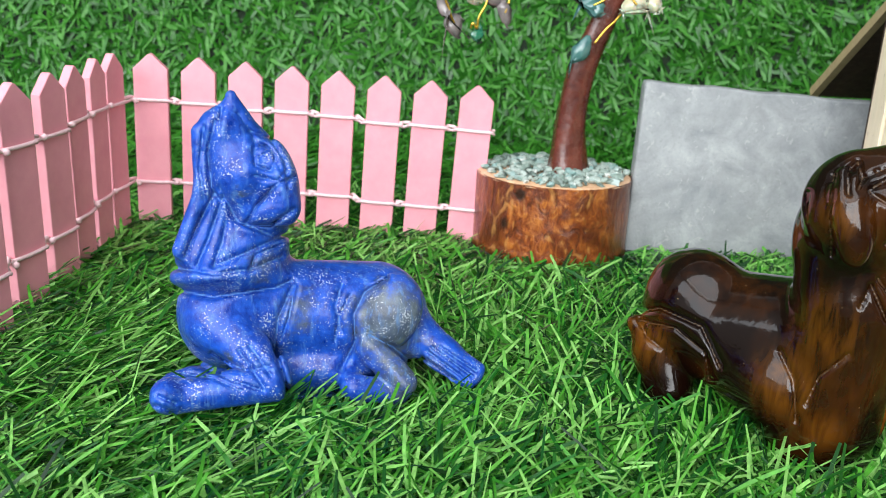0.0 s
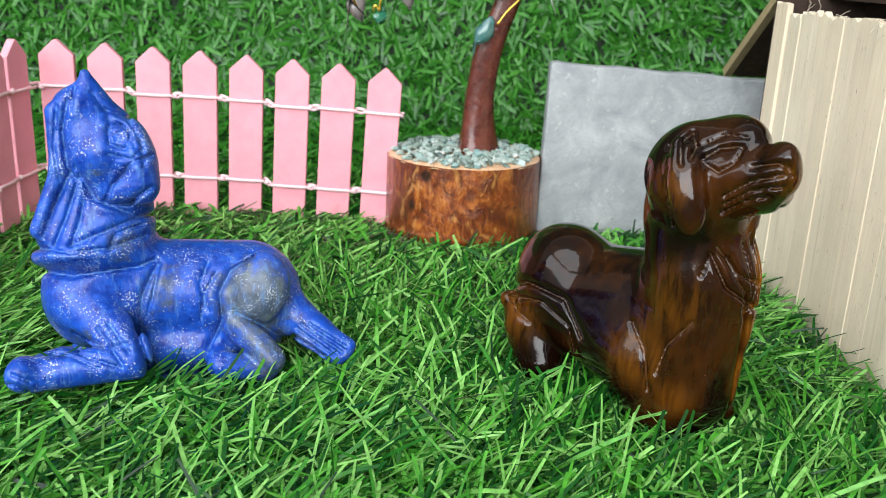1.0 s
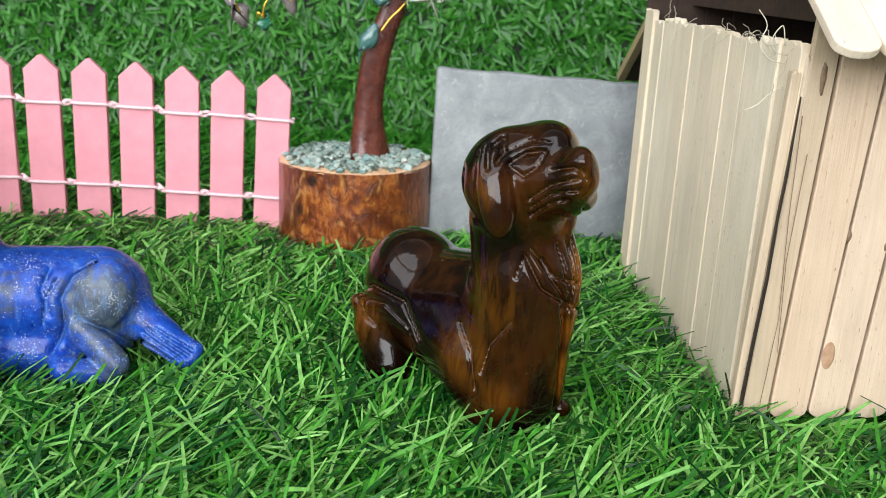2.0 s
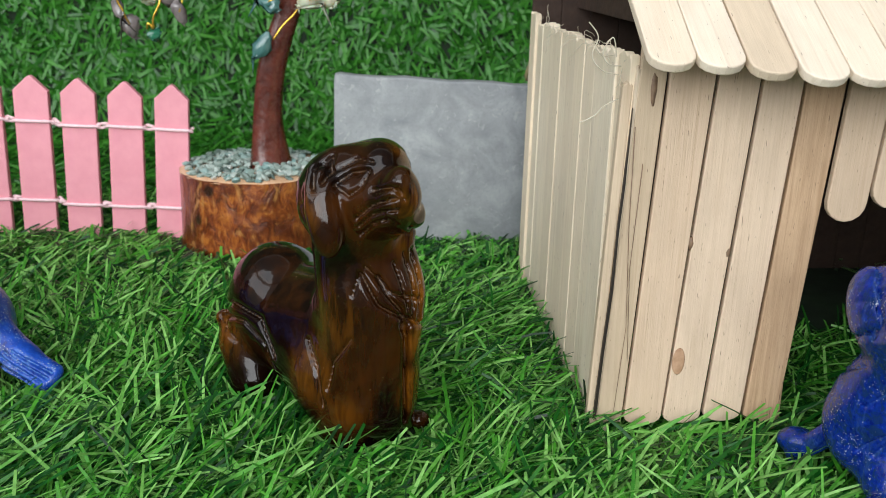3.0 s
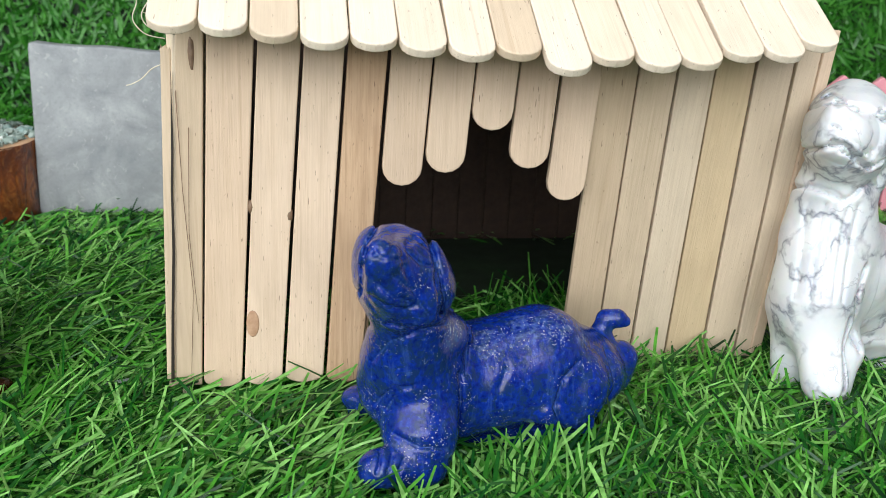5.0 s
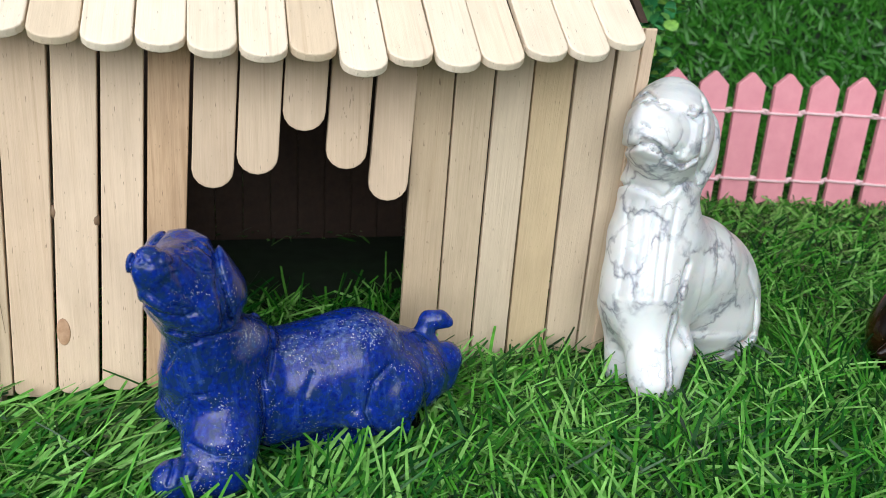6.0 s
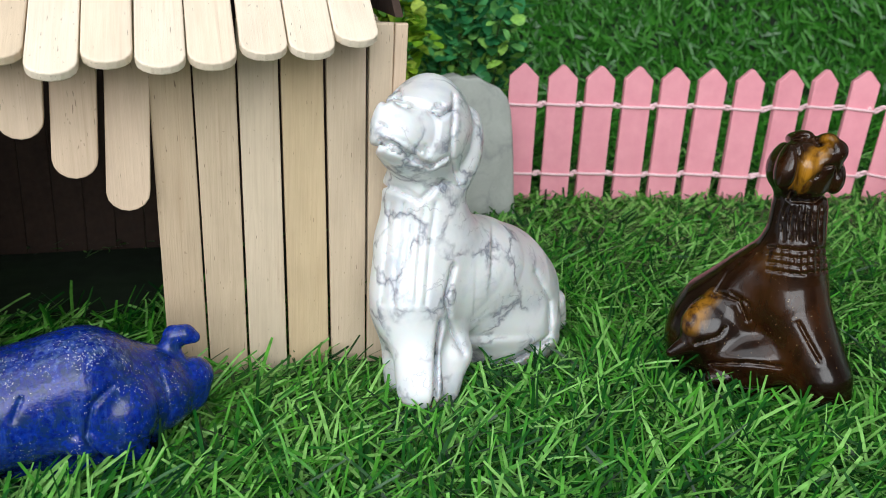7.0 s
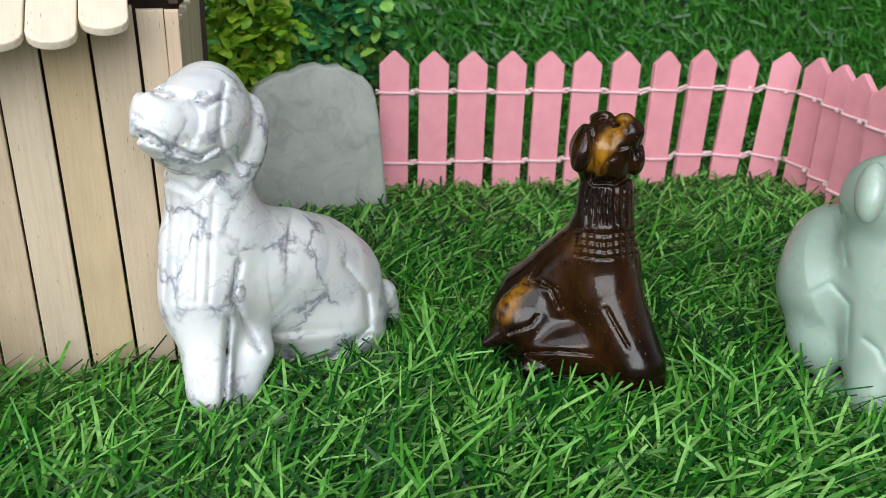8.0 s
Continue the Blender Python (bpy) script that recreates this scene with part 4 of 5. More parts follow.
    c.cut(((16.7, -6.3), (22.1, -13.1), (22.7, -21.2), (18.0, -25.3)), 0.90, 1.47)
    c.cut(((11.9, -28.7), (18.0, -25.6), (22.7, -22.9)), 0.64, 1.47)
    c.aim((-40.2, -238.0, -6.4), (0.9973, 0.0509, 0.0532), (-0.0526, -0.0133, 0.9985))
    c.cut(((-18.0, 24.8), (-15.4, 26.2), (-12.5, 24.8), (-8.9, 21.5), (-6.7, 20.4)), .5, 0.8, to=0)
    c.cut(((-19.5, 15.7), (-14.0, 14.2), (-10.3, 11.3), (-8.2, 13.5)), .5, 0.7, to=0)
    c.cut(((-17.1, 37.8), (-15.4, 38.9), (-13.7, 37.4)), .45, 1.35, to=0)
    c.cut(((-21.2, -1.7), (-18.3, -1.0), (-16.1, 1.9)), .4, 0.60, to=0)
    c.aim((-30.2, -234.7, -5.9), (0.9979, 0.0451, 0.0476), (-0.0469, -0.0158, 0.9988))
    c.cut(((-21.8, 24.6), (-19.3, 25.8), (-16.5, 25.8), (-14.0, 23.8), (-11.5, 22.0), (-8.3, 20.0)), .7, 2.2, to=0)
    c.cut(((-18.3, 35.8), (-16.5, 37.0), (-14.3, 36.1)), .6, 1.4, to=0)
    c.cut(((-7.4, 33.2), (-5.4, 32.1), (-3.4, 33.5)), .6, 1.4, to=0)
    c.cut(((-11.5, 24.9), (-10.0, 23.5)), .5, 1.0, to=0)
    c.cut(((-8.9, 24.9), (-8.0, 23.1)), .5, 1.0, to=0)
    c.cut(((-22.2, 15.2), (-19.3, 14.3), (-16.5, 13.4), (-12.2, 11.1), (-8.6, 15.2)), .6, 1.2, to=0)

SITTER_AT = dict(at=(340.0, 240.0, 30.0), turn=(-19.26, -1.01, -17.72), low=(-32, -37, -60), high=(31, 57, 43), far=220.2, shift=(-40.2, 2.4))


def carve_collared(c):
    c.blob((-12.7, 20.1, -17.1), (12.3, 12.4, 12.6))
    c.limb((-11.7, 18.5, -15.3), 10.9, (1.4, 5.9, -2.1), 9.8, k=4)
    c.limb((-9.3, 16.9, -10.2), 12.1, (-0.7, 2.3, 5.3), 6.0, k=4)
    c.blob((3.2, 5.7, -2.8), (9.1, 10.3, 10.9))
    c.limb((2.4, 1.5, 3.9), 7.7, (2.5, -2.0, 16.3), 6.8)
    c.blob((0.2, -6.7, 26.0), (7.3, 9.2, 7.3))
    c.limb((2.5, -9.2, 23.1), 4.7, (6.1, -14.2, 29.3), 3.1, k=1.4)
    c.blob((7.7, -9.2, 24.3), (2.6, 4.8, 4.6), 4, k=0.8)
    c.blob((-4.7, -13.9, 25.8), (2.8, 4.0, 5.9), -16, k=0.8)
    c.blob((0.8, -5.4, 33.5), (2.9, 6.2, 1.8), k=1)
    c.blob((4.9, -11.9, 32.4), (2.3, 4.0, 1.6), k=1)
    c.limb((3.2, 3.7, -9.5), 8.5, (10.1, 1.5, -26.1), 7.7, k=2.5)
    c.limb((6.4, 1.7, -5.0), 4.6, (14.6, 1.2, -30.4), 3.1, k=2)
    c.blob((-2.8, 12.6, -22.3), (16.3, 12.9, 7.8), k=4)
    c.blob((-15.9, 7.7, -14.8), (8.1, 4.9, 8.0), k=2)
    c.limb((-21.5, 7.8, -18.9), 2.9, (-26.1, 8.3, -21.6), 1.3, k=1)
    c.limb((-15.9, 6.3, -27.9), 2.3, (-1.6, 5.9, -26.7), 2.6, k=1)
    c.blob((2.3, 3.0, 5.7), (7.6, 8.0, 2.8), -4, k=0.8)
    c.blob((-3.7, 16.4, -35.9), (19.4, 10.0, 7.5), k=2)
    c.aim(*c.first)
    c.cut(((-4.7, 6.6), (2.5, 5.7), (10.3, 6.9)), 0.34, 0.70)
    c.cut(((-4.7, 4.7), (2.5, 3.7), (10.3, 5.0)), 0.34, 0.70)
    c.cut(((-4.7, 2.8), (2.5, 1.8), (10.3, 3.0)), 0.34, 0.70)
    c.cut(((-4.7, 0.8), (2.5, -0.2), (10.3, 1.1)), 0.34, 0.70)
    c.cut(((-2.2, 6.4), (-1.9, 0.3)), 0.32, 0.55)
    c.cut(((-0.4, 6.4), (-0.1, 0.3)), 0.32, 0.55)
    c.cut(((1.4, 6.4), (1.7, 0.3)), 0.32, 0.55)
    c.cut(((3.2, 6.4), (3.5, 0.3)), 0.32, 0.55)
    c.cut(((5.0, 6.4), (5.3, 0.3)), 0.32, 0.55)
    c.cut(((6.8, 6.4), (7.1, 0.3)), 0.32, 0.55)
    c.cut(((8.6, 6.4), (8.9, 0.3)), 0.32, 0.55)
    c.cut(((-1.1, 17.1), (-1.9, 12.9), (-1.5, 8.3)), 0.46, 0.88)
    c.cut(((0.4, 17.1), (-0.2, 12.9), (0.2, 8.3)), 0.46, 0.88)
    c.cut(((2.0, 17.1), (1.4, 12.9), (1.8, 8.3)), 0.46, 0.88)
    c.cut(((3.5, 17.1), (3.1, 12.9), (3.5, 8.3)), 0.46, 0.88)
    c.cut(((5.3, 17.1), (5.0, 12.9), (5.4, 8.3)), 0.46, 0.88)
    c.cut(((7.1, 17.1), (7.0, 12.9), (7.4, 8.3)), 0.46, 0.88)
    c.cut(((-15.8, -5.4), (-10.7, -7.5), (-8.6, -12.1)), 0.53, 1.25)
    c.cut(((-12.8, -5.2), (-8.6, -7.9), (-7.5, -12.1)), 0.40, 0.75)
    c.cut(((3.1, -12.5), (5.6, -17.0), (8.4, -21.8)), 0.53, 1.00)
    c.cut(((-1.6, 33.7), (-0.2, 28.9), (-0.8, 19.2)), 0.66, 1.50)
    c.cut(((0.0, 20.5), (2.5, 23.3), (5.6, 25.4)), 0.40, 0.75)
    c.cut(((5.0, 32.4), (7.3, 33.3), (8.1, 31.4)), 0.46, 1.00)
    c.cut(((-0.2, 33.7), (2.8, 35.0)), 0.46, 1.00)
    c.cut(((6.4, 27.2), (9.2, 27.8), (10.0, 24.7)), 0.46, 1.00)
    c.cut(((0.0, 18.3), (5.3, 18.0), (8.8, 20.3)), 0.53, 1.25)
    c.cut(((-15.5, -4.5), (-12.8, 0.4), (-10.7, 2.5)), 0.66, 0.63)
    c.cut(((-21.1, -18.4), (-15.5, -16.3), (-14.1, -14.2)), 0.53, 1.00)
    c.cut(((-16.9, -23.2), (-8.6, -22.8), (-0.2, -23.6)), 0.53, 1.25)

COLLARED_AT = dict(at=(415.0, 220.0, 25.0), turn=(-19.26, -1.01, -17.72), low=(-30, -21, -46), high=(21, 35, 38), far=225.8, shift=(37.2, -2.3))


def carve_pale(c):
    c.blob((-2.5, -7.6, 18.0), (9.7, 10.8, 10.9))
    c.limb((-0.1, -12.6, 15.8), 6.8, (1.4, -16.0, 14.3), 4.6, k=2)
    c.blob((-4.8, 15.7, 4.4), (11.4, 13.4, 13.9))
    c.limb((-3.8, 12.0, -2.3), 16.4, (4.1, 1.6, 1.0), 11.9)
    c.limb((-0.8, -3.6, 6.6), 10.0, (0.7, 1.1, -21.5), 9.1)
    c.blob((-9.8, 11.8, -12.2), (8.4, 8.7, 14.1), k=1.5)
    c.limb((-0.6, -1.5, -18.5), 6.8, (-2.3, -0.7, -31.5), 6.6, k=1.5)
    c.limb((11.0, 5.0, -16.2), 6.5, (13.5, 9.3, -32.5), 5.7, k=1.5)
    c.blob((-10.1, -17.3, 19.4), (3.3, 4.0, 7.1), -10, k=0.8)
    c.blob((-2.0, 13.7, -34.7), (17.6, 13.0, 8.8), k=2)
    c.aim(*c.first)
    c.cut(((-10.6, 15.0), (-8.9, 8.1), (-7.8, 2.5)), 0.80, 0.63)
    c.cut(((-3.6, -15.6), (-0.1, -18.4), (1.7, -22.6)), 0.80, 0.75)
    c.cut(((-17.3, -4.5), (-12.0, -1.7), (-7.1, -7.3), (-7.8, -18.4)), 0.80, 0.63)

PALE_AT = dict(at=(482.0, 198.0, 22.0), turn=(-19.26, -1.01, -17.72), low=(-23, -24, -46), high=(22, 32, 32), far=226.7, shift=(107.7, -6.5))

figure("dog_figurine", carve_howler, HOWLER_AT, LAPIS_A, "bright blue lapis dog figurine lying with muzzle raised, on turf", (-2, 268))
figure("dog_figurine", carve_watcher, WATCHER_AT, TIGER_B, "glossy dark brown tiger eye dog figurine sitting on turf", (104, 250))
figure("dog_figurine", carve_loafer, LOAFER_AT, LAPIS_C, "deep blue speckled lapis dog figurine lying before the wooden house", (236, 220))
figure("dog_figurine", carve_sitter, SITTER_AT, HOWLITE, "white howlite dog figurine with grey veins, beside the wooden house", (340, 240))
figure("dog_figurine", carve_collared, COLLARED_AT, TIGER_E, "small brown and gold tiger eye dog figurine with carved collar", (415, 220))
figure("dog_figurine", carve_pale, PALE_AT, JADE, "pale green jade dog figurine sitting on turf", (482, 198))

# ---- the house of craft sticks ----
house = thing("toy_dog_house", 242, 300, GROUND, "small dog house of pale craft sticks with a slatted roof", "toy house")
HX, HY = 242, 300


def stick_outline(w, length, low=0.0, high=0.0, lean=0.0, rough=0.0, w_top=None):
    """Outline of a stick standing on z = 0; low and high: how far its ends are rounded; rough: a torn upper end."""
    wt = w if w_top is None else w_top
    pts = []
    n = 8
    for k in range(n + 1):
        a = math.pi * k / n
        pts.append((-w / 2 * math.cos(a), low * (1 - math.sin(a)) if low else 0.0) if low else None)
    pts = [p for p in pts if p] or [(-w / 2, 0.0), (w / 2, 0.0)]
    top = []
    for k in range(n + 1):
        a = math.pi * k / n
        x = wt / 2 * math.cos(a)
        z = length - (high * (1 - math.sin(a)) if high else 0.0) + (rough * random.uniform(-1, 0.6) if rough else 0.0)
        top.append((x + lean, z))
    if not high and not rough:
        top = [(wt / 2 + lean, length), (-wt / 2 + lean, length)]
    return pts + top


def stick(name, m, material, w, length, thick=2.0, bevel=0.3, **more):
    ob = part(name, outline_slab(stick_outline(w, length, **more), thick, bevel), material, house, smooth=False)
    ob.matrix_local = Matrix.Translation((-HX * MM, -HY * MM, -GROUND * MM)) @ m
    return ob


def at(x, y, z, rx=0, ry=0, rz=0):
    return pose(x * MM, y * MM, z * MM, rx, ry, rz)


WALL_Y = 243.2
left_joints = ((165.4, 168.2), (172.0, 174.6), (181.3, 185.0), (191.0, 195.0), (200.8, 204.4), (210.0, 214.0))
right_joints = ((264.1, 263.7), (274.4, 273.4), (284.2, 283.0), (294.5, 292.6), (305.6, 302.9), (315.4, 313.0), (320.6, 319.2))
LEFT_WOOD = (TAN, STICK, STICK, STICK, BROWN)
RIGHT_WOOD = (TAN, TAN, PALE, GOLDEN, PALE, PALE)
GAPS = (0.7, 0.45, 0.9, 0.8, 0.9, 0.5)
LEAN = 8.1            # the panel on the other side of the door leans, its foot set back
for joints in (left_joints, right_joints):
    for i, ((b0, t0), (b1, t1)) in enumerate(zip(joints, joints[1:])):
        left = joints is left_joints
        gap = GAPS[i] * (0.9 if left else 0.85)
        zb = (-4.5 if left else -7.5) + random.uniform(-1.0, 0.6)
        slope = ((t0 + t1) / 2 - (b0 + b1) / 2) / 71.0
        y = (WALL_Y if left else 257.4) + random.uniform(-0.35, 0.35)
        stick("wall_stick", at((b0 + b1) / 2 - slope * 5, y, zb, 0 if left else LEAN), (LEFT_WOOD if left else RIGHT_WOOD)[i], b1 - b0 - gap, 92.0, 1.9,
              lean=slope * 92, low=2.2 if left and i in (1, 2, 3, 4) else 0.0, w_top=t1 - t0 - gap)
arch = ((214.2, 223.9, 45.2, 242.4), (223.9, 233.6, 48.4, 242.0), (233.6, 243.6, 58.4, 242.0), (244.0, 254.0, 49.0, 244.2), (254.8, 264.8, 40.6, 246.4))
for x0, x1, low, y in arch:
    mid = (x0 + x1) / 2 - 0.05 * (72 - low)
    stick("door_stick", at(mid, y, low), STICK, x1 - x0 - 0.5, 87.5 - low, 1.9, low=4.4, lean=0.05 * (87.5 - low))
stick("jamb_stick", at(211.2, 247.6, GROUND, 0, 1.5, 90), BROWN, 4.0, 84.0, 1.9)
for pts in (((168.4, 66), (169.0, 44), (170.4, 20), (169.2, -2)), ((170.8, 58), (170.0, 34), (171.4, 12)), ):
    bm = bmesh.new()
    tube_into(bm, [Vector((x - HX, WALL_Y - 0.42 - HY, z - GROUND)) for x, z in pts], 0.10, 6, 0.05)
    part("crack", bm, DIRT, house, "dark hairline crack")
# the open seam at the house's corner, wider towards the foot: a near-black sliver stands in for its shade
bm = outline_slab(((167.6, 70.0), (166.9, 52.0), (166.5, 44.0), (166.2, 30.0), (165.3, 14.0), (164.5, -3.0), (165.2, -3.0), (165.8, 13.0), (166.7, 29.0), (166.9, 43.0), (167.4, 53.0)), 0.8)
seam = part("seam", bm, SEAM_SHADE, house, "near-black sliver standing for the shaded open seam", smooth=False)
seam.location = (-HX * MM, (242.75 - HY) * MM, -GROUND * MM)
# side walls
for i in range(12):
    y = 249.5 + 10.15 * i
    top = 80.0 + 0.6 * math.sin(i * 1.7) + (2.2 if i == 11 else 0.0) + random.uniform(-0.6, 0.6)
    stick("side_stick", at(168.6 + random.uniform(-0.5, 0.5), y, GROUND, 0, 0, 90 + random.uniform(-2.5, 2.5)), SIDE, 10.0, top - GROUND, 2.0, 0.25, rough=1.0)
for i in range(11):
    y = 262.0 + 10.1 * i
    x = 320.6 + (y - 246) * 0.106
    stick("side_stick", at(x, y, GROUND, 0, 0, 90 - 6.7 + random.uniform(-1.5, 1.5)), SIDE, 9.9, 88.0 + random.uniform(-0.5, 0.5), 2.0, 0.25)
stick("corner_stick", at(321.4, 256.8, -8.0, LEAN), STICK, 3.0, 92.0, 1.6, lean=-1.2)
stick("corner_stick", at(164.4, 244.3, -5.0), TAN, 2.2, 80.0, 2.2, lean=2.2, rough=0.8)
stick("corner_stick", at(166.2, 243.6, -3.0), PALE, 1.5, 82.0, 1.6, lean=2.6, rough=1.2)
# back wall, its sticks near-black to carry the shade of the inside
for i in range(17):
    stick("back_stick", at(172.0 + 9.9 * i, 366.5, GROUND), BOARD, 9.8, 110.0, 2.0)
# front slope of the roof
SLOPE = 32.0
tips = (79.0, 78.8, 77.8, 76.6, 77.0, 75.9, 75.2, 75.8, 73.1, 75.0, 74.0, 75.0, 76.6, 77.0, 79.6)
for i, tip in enumerate(tips):
    x = 169.8 + 9.75 * i + (0.4 if i > 11 else 0.0)
    slide = (79.0 - tip) / 0.63
    c, s = math.cos(radians(SLOPE)), math.sin(radians(SLOPE))
    y, z = 224.6 - slide * c, 79.6 - slide * s
    stick("roof_stick", at(x, y, z + 1.4 + random.uniform(-0.25, 0.25), -(90 - SLOPE), random.uniform(-0.8, 0.8), 0), PALE if i in (2, 7) else ROOF, 9.45, 114.0 + slide, 2.1, 0.35, low=3.6)
# back slope: a thin board with a pale edge
run, drop = 129.0, 90.5
far = math.degrees(math.atan2(drop, run))
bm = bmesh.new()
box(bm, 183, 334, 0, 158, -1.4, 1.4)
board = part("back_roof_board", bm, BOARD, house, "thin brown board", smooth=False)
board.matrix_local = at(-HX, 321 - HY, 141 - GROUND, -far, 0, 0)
for x0, x1 in ((180, 183), (334, 337)):
    bm = bmesh.new()
    box(bm, x0, x1, 0, 158, -1.8, 1.8)
    edge = part("board_edge", bm, KHAKI, house, smooth=False)
    edge.matrix_local = at(-HX, 321 - HY, 141 - GROUND, -far, 0, 0)
# gable boards, also added to keep light out of the inside
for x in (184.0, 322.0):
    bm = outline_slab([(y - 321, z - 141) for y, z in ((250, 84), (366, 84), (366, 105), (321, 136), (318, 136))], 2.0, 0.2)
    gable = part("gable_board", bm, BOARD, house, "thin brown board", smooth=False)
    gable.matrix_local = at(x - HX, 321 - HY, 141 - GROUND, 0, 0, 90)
# knots, glue and loose fibres
for x, z, w, h in ((183.6, 11.5, 1.5, 3.4),):
    bm = bmesh.new()
    bmesh.ops.create_uvsphere(bm, u_segments=16, v_segments=8, radius=1.0)
    bmesh.ops.scale(bm, vec=(w, 0.14, h), verts=bm.verts)
    k = part("wood_knot", bm, KNOT, house)
    k.location = ((x - HX) * MM, (WALL_Y - 0.15 - HY) * MM, (z - GROUND) * MM)
for x, z, h in ((171.9, 74, 9), (192.3, 38, 4), (183.6, 40, 3.5)):
    bm = bmesh.new()
    bmesh.ops.create_icosphere(bm, subdivisions=2, radius=1.0)
    for v in bm.verts:
        v.co = Vector((v.co.x * 0.8, v.co.y * 0.8, v.co.z * h * 0.5)) * (1 + 0.35 * noise.noise(v.co * 2.3 + Vector((x, 0, z))))
    k = part("glue_bead", bm, DIRT, house)
    k.location = ((x - HX) * MM, (WALL_Y + 0.6 - HY) * MM, (z - GROUND) * MM)
for i in range(26):
    y = 246 + 100 * random.random() ** 1.6
    bm = bmesh.new()
    p = Vector((167 + random.uniform(-1, 1), y, 79.5))
    pts = [p]
    d = Vector((random.uniform(-1, 0.5), random.uniform(-1, 1), random.uniform(0.2, 1))).normalized()
    for k in range(9):
        d = (d + Vector((random.uniform(-.6, .6), random.uniform(-.6, .6), random.uniform(-.75, .45)))).normalized()
        pts.append(pts[-1] + d * random.uniform(0.5, 1.3))
    tube_into(bm, [q - Vector((HX, HY, GROUND)) for q in spline(pts, 3)], 0.075, 5)
    part("loose_fibre", bm, FIBRE, house)
for pts in (((166, 250, 76), (162, 249, 77), (159.6, 249, 80), (160.6, 249, 84), (158.4, 249, 87)), ((166, 249, 78), (163, 248, 78.5), (161.6, 248, 81), (163.6, 248, 84), (164.6, 248, 80)),
            ((166, 249, 71), (163, 248.6, 69.6), (161, 248.4, 67.6), (159, 248.4, 66.4), (157.6, 248, 66.0))):
    bm = bmesh.new()
    tube_into(bm, [q - Vector((HX, HY, GROUND)) for q in spline(pts, 6)], 0.13, 6)
    part("loose_fibre", bm, FIBRE, house)

# ---- fences ----
picket_bm = outline_slab(((-6.3, 0), (6.3, 0), (6.3, 58.0), (0.9, 63.2), (0, 63.6), (-0.9, 63.2), (-6.3, 58.0)), 3.0, 0.35)
PICKET = bpy.data.meshes.new("picket")
bmesh.ops.scale(picket_bm, vec=(MM, MM, MM), verts=picket_bm.verts)
picket_bm.to_mesh(PICKET)
picket_bm.free()
PICKET.materials.append(PINK)


def fence(name, posts, label):
    """posts: x, y, height of the tip, heading of the face, sideways tilt, for each picket in turn."""
    x0, y0 = posts[0][0], posts[0][1]
    f = thing(name, x0, y0, GROUND, label, "fence", "pink picket fences")
    for x, y, tip, turn, tilt in posts:
        p = new("picket", PICKET)
        p.parent = f
        p.matrix_local = at(x - x0, y - y0, tip - 63.6 - GROUND, 0, tilt, turn)
    for down in (17.2, 48.0):
        for side in (-1, 1):
            pts = []
            for k, (x, y, tip, turn, tilt) in enumerate(posts):
                m = at(x, y, tip - 63.6, 0, tilt, turn)
                z = 63.6 - down + 0.5 * math.sin(k * 2.1 + down)
                off = -0.55 if side < 0 else 3.55
                for u, o in ((-7.6, 1.5 - side * 0.5), (-6.4, 1.5 + (off - 1.5) * 0.8), (-3, off), (3, off), (6.4, 1.5 + (off - 1.5) * 0.8), (7.6, 1.5 + side * 0.5)):
                    q = m @ Vector((u * MM, o * MM, (z + (0.7 * side if abs(u) > 7 else 0)) * MM))
                    pts.append(q * 1000 - Vector((x0, y0, GROUND)))
            bm = bmesh.new()
            tube_into(bm, spline(pts, 3), 0.62, 7)
            part("cord", bm, CORD, f, "pale pink cord wound round the pickets")
        bm = bmesh.new()
        for a, b in zip(posts, posts[1:]):
            mid = (Vector(a[:2]) + Vector(b[:2])) / 2
            r = bmesh.ops.create_icosphere(bm, subdivisions=1, radius=1.15)
            bmesh.ops.translate(bm, verts=r["verts"], vec=(mid.x - x0, mid.y + 1.5 - y0, (a[2] + b[2]) / 2 - down - GROUND))
        tagged(part("cord_twist", bm, CORD, f), kind="stuff")
    return f


west = [(-88.5, 263, 57.5, 74, -2), (-88, 286, 57.5, 74, -2), (-87.7, 309, 57.3, 74, -2), (-87.6, 333, 57.3, 79, -2), (-88.9, 353.6, 57.3, 85, -2), (-89.8, 374, 57.3, 87, -1), (-90.4, 393, 57.3, 82, -1)]
west += [(-83 + 17.0 * i, 407 + 2.0 * math.sin(i * 0.55), 56.4 - 0.75 * i, 3 - 2 * i * 0.3, 0.2 + 0.35 * i) for i in range(8)]
fence("picket_fence", west, "pale pink wooden picket fence bent round a corner, in turf")
run_x = ((414, 409), (430, 404), (446, 401), (463, 399), (479, 396), (495, 393), (512, 390), (530, 387), (549, 389), (567, 387), (583, 380), (586, 361), (581, 339), (572, 317), (564, 294), (556, 271))
east = []
for i, (x, y) in enumerate(run_x):
    (xa, ya), (xb, yb) = run_x[max(i - 1, 0)], run_x[min(i + 1, len(run_x) - 1)]
    turn = math.degrees(math.atan2(yb - ya, xb - xa))
    if i > 9:
        turn = (-37, -80, -81, -87, -88, -88)[i - 10]
    east.append((x, y, 52.0, turn, (0.3, 0.5, 1, 1.2, 1.5, 2.0, 2.2, 3, 4, 5, 5, 4, 3, 3, 2, 2)[i]))
fence("picket_fence", east, "pale pink wooden picket fence curving round, in turf")

